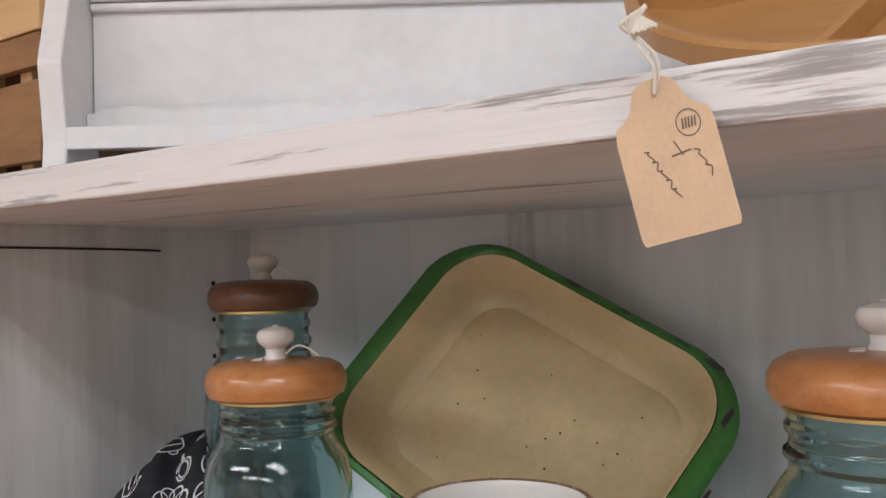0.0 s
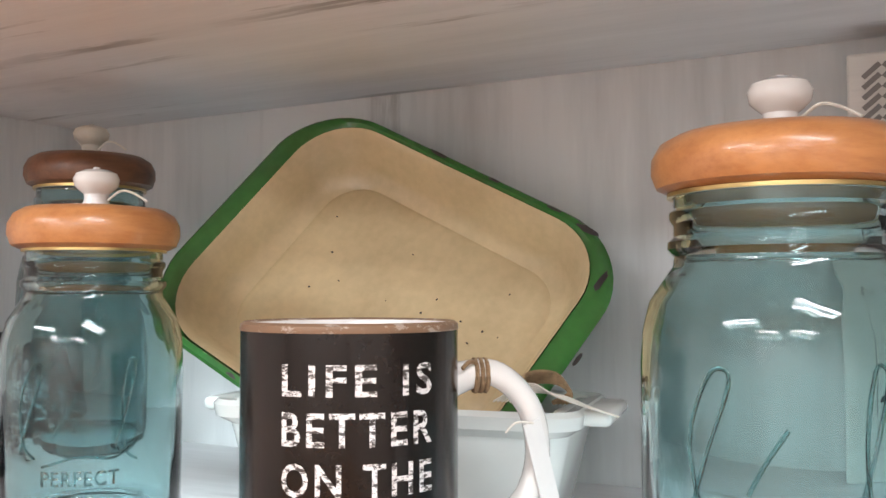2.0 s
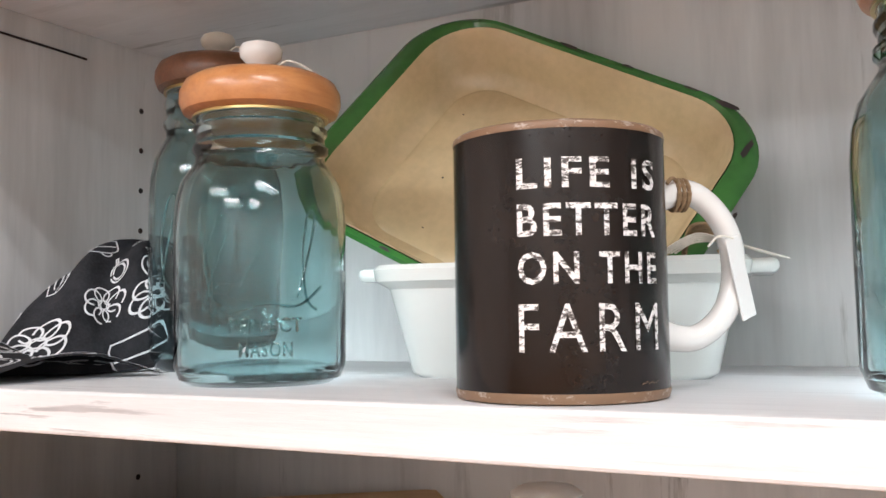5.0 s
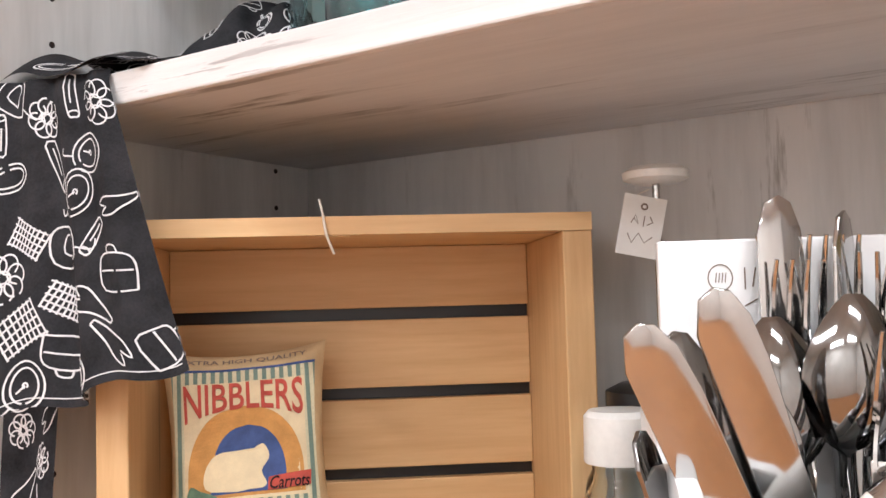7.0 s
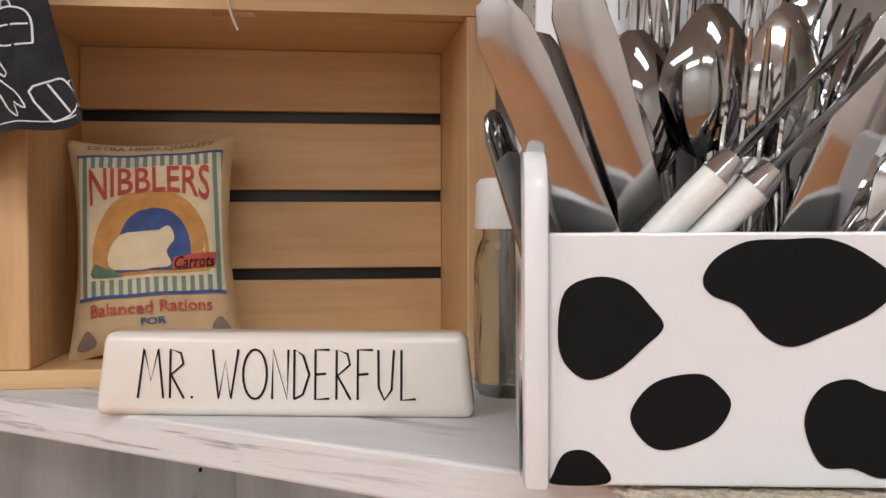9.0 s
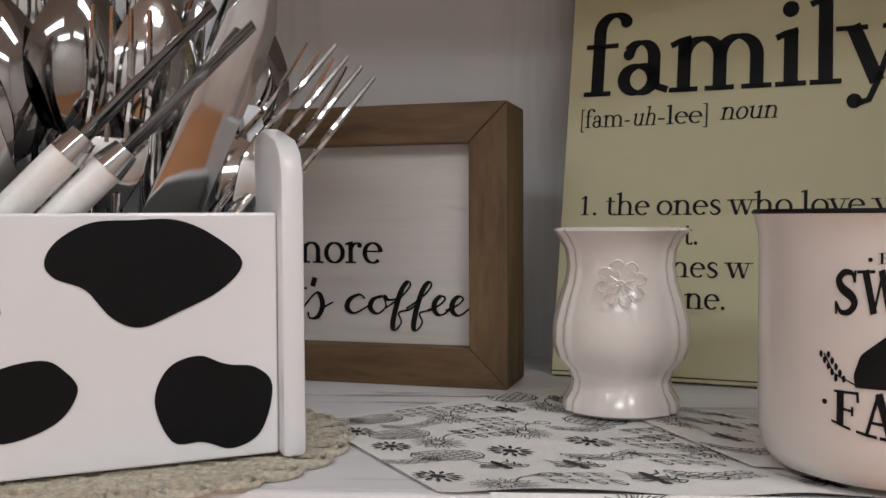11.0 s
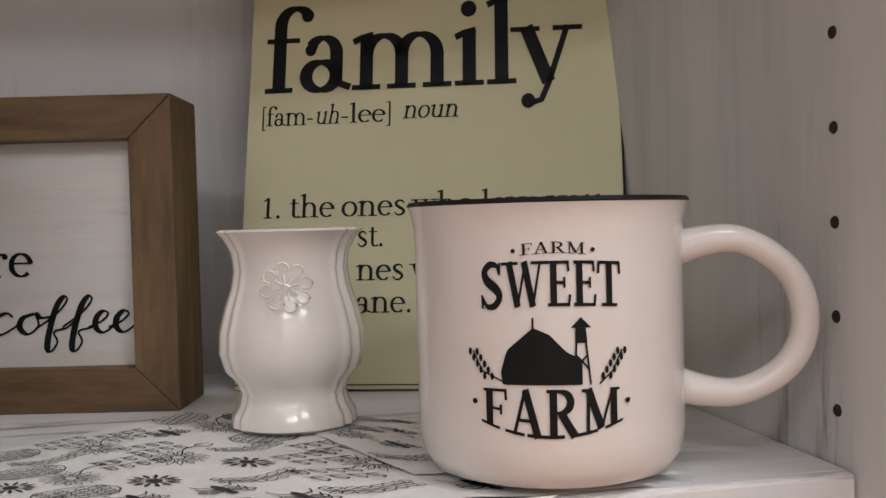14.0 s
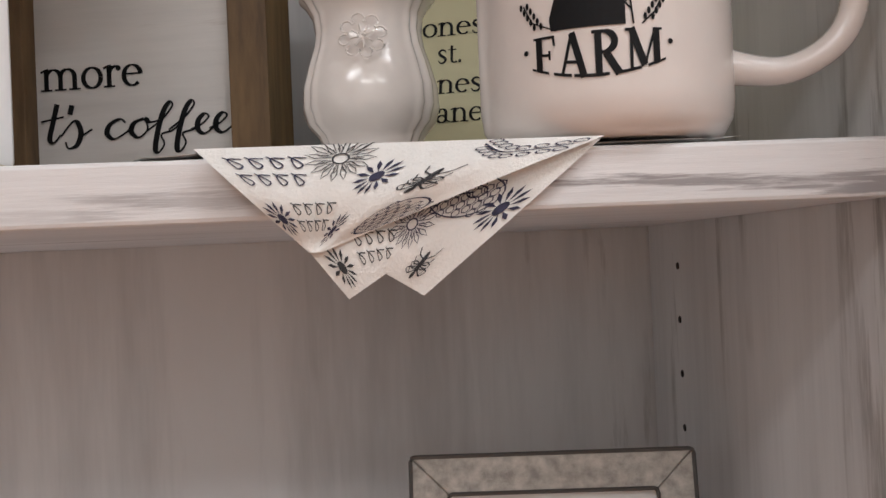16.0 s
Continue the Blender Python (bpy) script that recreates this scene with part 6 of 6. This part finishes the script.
navy, char = bmesh.new(), bmesh.new()
rnd = random.Random(5)
for name, fn, nu, nv, su, sv, count in (("flat_cloth", flat_cloth, 26, 26, 0.16, 0.13, 46), ("right_flap", right_flap, 24, 24, 0.10, 0.11, 20), ("hanging_corner", hang_left, 24, 20, 0.105, 0.052, 9), ("hanging_corner", hang_right, 24, 20, 0.100, 0.055, 9)):
    part(name, cloth_sheet(fn, nu, nv), M_cloth_cream, ft, "", True)
    puts = [lifted(fn, 0.0004, su, sv), lifted(fn, -0.0004, su, sv)]
    spots = []
    tries = 0
    while len(spots) < count and tries < 2500:
        tries += 1
        u, v = rnd.uniform(0.008, su - 0.008), rnd.uniform(0.006, sv - 0.006)
        if all((u - p) ** 2 + (v - q) ** 2 > 0.0175 ** 2 for p, q in spots):
            spots.append((u, v))
    for u, v in spots:
        kind = rnd.randrange(6)
        tgt = navy if name != "flat_cloth" and rnd.random() < 0.6 else char
        for put in puts:
            if kind == 0:
                r = 0.0085
                for pet in flower(u, v, r, 13):
                    fill(tgt, pet, put)
                fill(tgt, ellipse(u, v, 0.0026, 0.0026, 10), put)
            elif kind == 1:
                for ring_r, n in ((0.0105, 15), (0.0068, 11)):
                    for pet in flower(u, v, ring_r, n):
                        stroke(tgt, pet, 0.0004, put, True)
                stroke(tgt, ellipse(u, v, 0.0024, 0.0024, 10), 0.0006, put, True)
                stroke(tgt, [(p.x, p.y) for p in spline([(u + 0.004, v - 0.003, 0), (u + 0.010, v - 0.010, 0), (u + 0.019, v - 0.012, 0)], 5)], 0.0005, put)
                stroke(tgt, ellipse(u + 0.020, v - 0.012, 0.0035, 0.0022, 12), 0.0005, put, True)
            elif kind == 2:
                stem = [(p.x, p.y) for p in spline([(u - 0.014, v - 0.004, 0), (u - 0.003, v + 0.001, 0), (u + 0.012, v - 0.003, 0)], 8)]
                stroke(tgt, stem, 0.0005, put)
                for q in range(1, len(stem), 2):
                    for sy in (-1, 1):
                        stroke(tgt, ellipse(stem[q][0] + 0.0008, stem[q][1] + sy * 0.0022, 0.0018, 0.0010, 8), 0.0004, put, True)
            elif kind == 3:
                for q in range(7):
                    for k in range(4):
                        stroke(tgt, ellipse(u - 0.010 + 0.0033 * q, v - 0.0045 + 0.003 * k + 0.0015 * (q % 2), 0.0016, 0.0015, 6), 0.0004, put, True)
                stroke(tgt, ellipse(u, v, 0.0135, 0.0075, 24), 0.0005, put, True)
            elif kind == 4:
                for q in range(2):
                    z = v - 0.004 + 0.008 * q
                    for k in range(4):
                        x = u - 0.011 + 0.006 * k
                        stroke(tgt, [(p.x, p.y) for p in spline([(x, z, 0), (x + 0.004, z + 0.004, 0), (x + 0.002, z + 0.0055, 0), (x + 0.001, z + 0.001, 0), (x + 0.005, z + 0.001, 0)], 5)], 0.00055, put)
            else:
                fill(tgt, ellipse(u, v - 0.001, 0.0016, 0.0046, 12), put)
                fill(tgt, ellipse(u, v + 0.0045, 0.0016, 0.0016, 9), put)
                for sx in (-1, 1):
                    for dz, ex in ((0.0022, 0.0085), (-0.0002, 0.0070)):
                        stroke(tgt, [(p.x, p.y) for p in spline([(u, v + 0.001, 0), (u + sx * ex * 0.6, v + dz + 0.002, 0), (u + sx * ex, v + dz, 0), (u + sx * ex * 0.5, v + dz - 0.001, 0)], 4, True)], 0.0005, put)
                    for k in range(3):
                        stroke(tgt, [(u, v + 0.002 - 0.002 * k), (u + sx * 0.005, v + 0.004 - 0.004 * k), (u + sx * 0.0065, v + 0.001 - 0.004 * k)], 0.00055, put)
part("grey_print", char, M_char, ft, "fine charcoal flower print")["kind"] = "stuff"
part("blue_print", navy, M_navy, ft, "ink-blue flower print")["kind"] = "stuff"

# ---- zinc photo frame on the shelf below ----
zf = thing("zinc_photo_frame", "mottled zinc photo frame standing on the shelf", "photo frame", Matrix.Translation((0.8305, -0.208, Z_LOW)) @ Matrix.Rotation(radians(-7), 4, "Z") @ Matrix.Rotation(radians(-9), 4, "X"))
for name, o in (("frame_bottom", [(-0.068, 0), (0.068, 0), (0.050, 0.018), (-0.050, 0.018)]), ("frame_top", [(-0.068, 0.182), (-0.050, 0.164), (0.050, 0.164), (0.068, 0.182)]), ("frame_side", [(-0.068, 0.0002), (-0.050, 0.0182), (-0.050, 0.1638), (-0.068, 0.1818)]), ("frame_side", [(0.068, 0.0002), (0.068, 0.1818), (0.050, 0.1638), (0.050, 0.0182)])):
    part(name, prism(o, 0.010, bevel=0.0008), M_zinc, zf)
bm = bmesh.new()
for w, h, y in ((0.136, 0.182, -0.0004), (0.100, 0.146, -0.0004)):
    add_tube(bm, [(x, y, z) for x, z in rounded(w, h, 0.002, 2, 0, 0.091)], 0.0011, 6, True)
part("dark_beading", bm, M_zinc_dark, zf, "dark edge beading")
part("backing", box((-0.051, 0.004, 0.017), (0.051, 0.009, 0.165)), M_paper, zf, "pale picture mount")

# ---- top shelf ----
ws = thing("white_scalloped_stand", "white painted wooden stand with scalloped ledge", "stand", pose(0.159, -0.297, Z_TOP, 0, 0, 36))
part("back_board", box((0.016, 0.046, 0.026), (0.425, 0.056, 0.150), 0.001), M_white_wood, ws)
part("ledge", box((0.016, 0.004, 0.026), (0.425, 0.0458, 0.034), 0.001), M_white_wood, ws)
sc = [(0.016, 0.034), (0.425, 0.034)] + [(0.425 - 0.409 * k / 58, 0.0500 + 0.0024 * math.sin(k * 0.85)) for k in range(59)]
bm = prism(sc, 0.0045)
bmesh.ops.translate(bm, verts=bm.verts, vec=(0, 0.0340, 0))
part("scalloped_strip", bm, M_white_wood, ws, "thin scalloped strip")
part("front_rail", box((0.016, 0.0, 0.020), (0.425, 0.004, 0.034), 0.0008), M_white_wood, ws)
for x in (0.0, 0.4255):
    br = [(0.0, 0.0), (0.014, 0.0), (0.020, 0.014), (0.056, 0.018), (0.056, 0.160), (0.046, 0.160), (0.010, 0.118), (-0.004, 0.074), (0.000, 0.048), (0.003, 0.024)]
    bm = prism(br, 0.0155, bevel=0.0014)
    bmesh.ops.rotate(bm, verts=bm.verts, matrix=Matrix.Rotation(radians(90), 3, "Z"))
    bmesh.ops.translate(bm, verts=bm.verts, vec=(x + 0.0155, 0.0, 0))
    part("side_bracket", bm, M_white_wood, ws)
bm = bmesh.new()
for k, (y, z, r) in enumerate(((0.043, 0.120, 0.003), (0.042, 0.126, 0.0022), (0.040, 0.132, 0.004))):
    add_tube(bm, [(0.017, y, z), (0.16, y, z), (0.424, y, z)], r, 10)
part("top_moulding", bm, M_white_wood, ws, "", True)

oc = thing("brown_slatted_crate", "brown slatted wooden crate behind the white stand", "crate", pose(0.053, -0.292, Z_TOP, 0, 0, 0))
for za, zb, mt in ((0.001, 0.010, M_crate_old), (0.015, 0.067, M_crate_old), (0.0755, 0.097, M_crate_old), (0.0985, 0.150, M_pine_x)):
    part("slat", box((0, 0.0, za), (0.097, 0.008, zb), 0.001), mt, oc)
for x in (0.006, 0.060):
    part("batten", box((x, 0.0082, 0.0), (x + 0.014, 0.020, 0.150), 0.001), M_pine, oc)
part("base", box((0, 0.0205, 0), (0.070, 0.150, 0.006)), M_crate_old, oc)
for x in (0.0, 0.062):
    part("end_board", box((x, 0.0205, 0.0062), (x + 0.008, 0.150, 0.145), 0.001), M_crate_old, oc)

bo = thing("wooden_tray_bowl", "honey-coloured round wooden tray bowl with dividers", "bowl", Matrix.Translation((0.638, -0.156, Z_TOP + 0.0652)) @ Matrix.Rotation(radians(6), 4, "Z") @ Matrix.Rotation(radians(34), 4, "X"))
BR = 0.135
part("shell", lathe([(0.0, 0.0), (BR * 0.78, 0.0), (BR * 0.93, 0.006), (BR, 0.014), (BR, 0.023), (BR - 0.002, 0.025), (BR - 0.006, 0.024), (BR - 0.008, 0.014), (BR * 0.76, 0.007), (0.0, 0.006)], 72), M_bowl, bo, "", True)
for a in (0, 60, 120):
    bm = box((-BR + 0.009, -0.002, 0.0065), (BR - 0.009, 0.002, 0.019), 0.0006)
    bmesh.ops.rotate(bm, verts=bm.verts, matrix=Matrix.Rotation(radians(a + 12), 3, "Z"))
    part("divider", bm, M_bowl, bo)

tag = thing("tan_price_tag", "tan card price tag with illegible pencil writing", "price tag", pose(0.5965, -0.3455, Z_TOP - 0.0522, -2, -13, 20) @ Matrix.Diagonal((0.84, 0.84, 0.96, 1)))
ol = [(-0.0165, 0.0), (0.0165, 0.0), (0.0175, 0.002), (0.0175, 0.034)] + [(0.0165, 0.038), (0.012, 0.0405), (0.010, 0.043), (0.0075, 0.049), (0.004, 0.051), (-0.004, 0.051), (-0.0075, 0.049), (-0.010, 0.043), (-0.012, 0.0405), (-0.0165, 0.038), (-0.0175, 0.034), (-0.0175, 0.002)]
part("card", prism(ol, 0.0007), M_tag, tag)
tf = flat_at(-0.0003)
bm = bmesh.new()
stroke(bm, ellipse(0.0085, 0.0345, 0.0042, 0.0042, 20), 0.0004, tf, True)
for k in range(5):
    stroke(bm, [(0.0062 + 0.0011 * k, 0.0328), (0.0068 + 0.0011 * k, 0.0362)], 0.0006, tf)
stroke(bm, [(0.002, 0.030), (0.004, 0.025)], 0.0005, tf)
stroke(bm, [(0.000, 0.0255), (0.007, 0.0262)], 0.0005, tf)
for x0, z0, n, dx, dz in ((-0.009, 0.029, 16, 0.0005, -0.0011), (0.008, 0.026, 7, 0.0006, -0.0016)):
    stroke(bm, [(p.x, p.y) for p in spline([(x0 + dx * k + 0.0014 * (k % 2), z0 + dz * k + 0.0007 * ((k * 7) % 3), 0) for k in range(n)], 4)], 0.00045, tf)
part("pencil_writing", bm, M_ink_soft, tag, "illegible pencil writing")["kind"] = "stuff"
bm = bmesh.new()
add_tube(bm, spline([(0.0, -0.001, 0.046), (0.002, -0.003, 0.054), (-0.001, -0.002, 0.061), (-0.002, 0.0, 0.068), (0.003, 0.002, 0.072)]), 0.0007, 6)
add_tube(bm, spline([(0.0, 0.001, 0.046), (0.004, -0.002, 0.055), (0.001, -0.003, 0.062), (-0.003, -0.001, 0.068)]), 0.0007, 6)
for k in range(6):
    add_tube(bm, spline([(-0.003, -0.002, 0.067), (-0.005 + 0.002 * k, -0.004, 0.070 + 0.0006 * k), (0.002, -0.003, 0.071), (-0.002 + 0.0018 * k, -0.0045, 0.0655)]), 0.0008, 6)
part("cotton_string", bm, M_thread, tag, "knotted white cotton string")
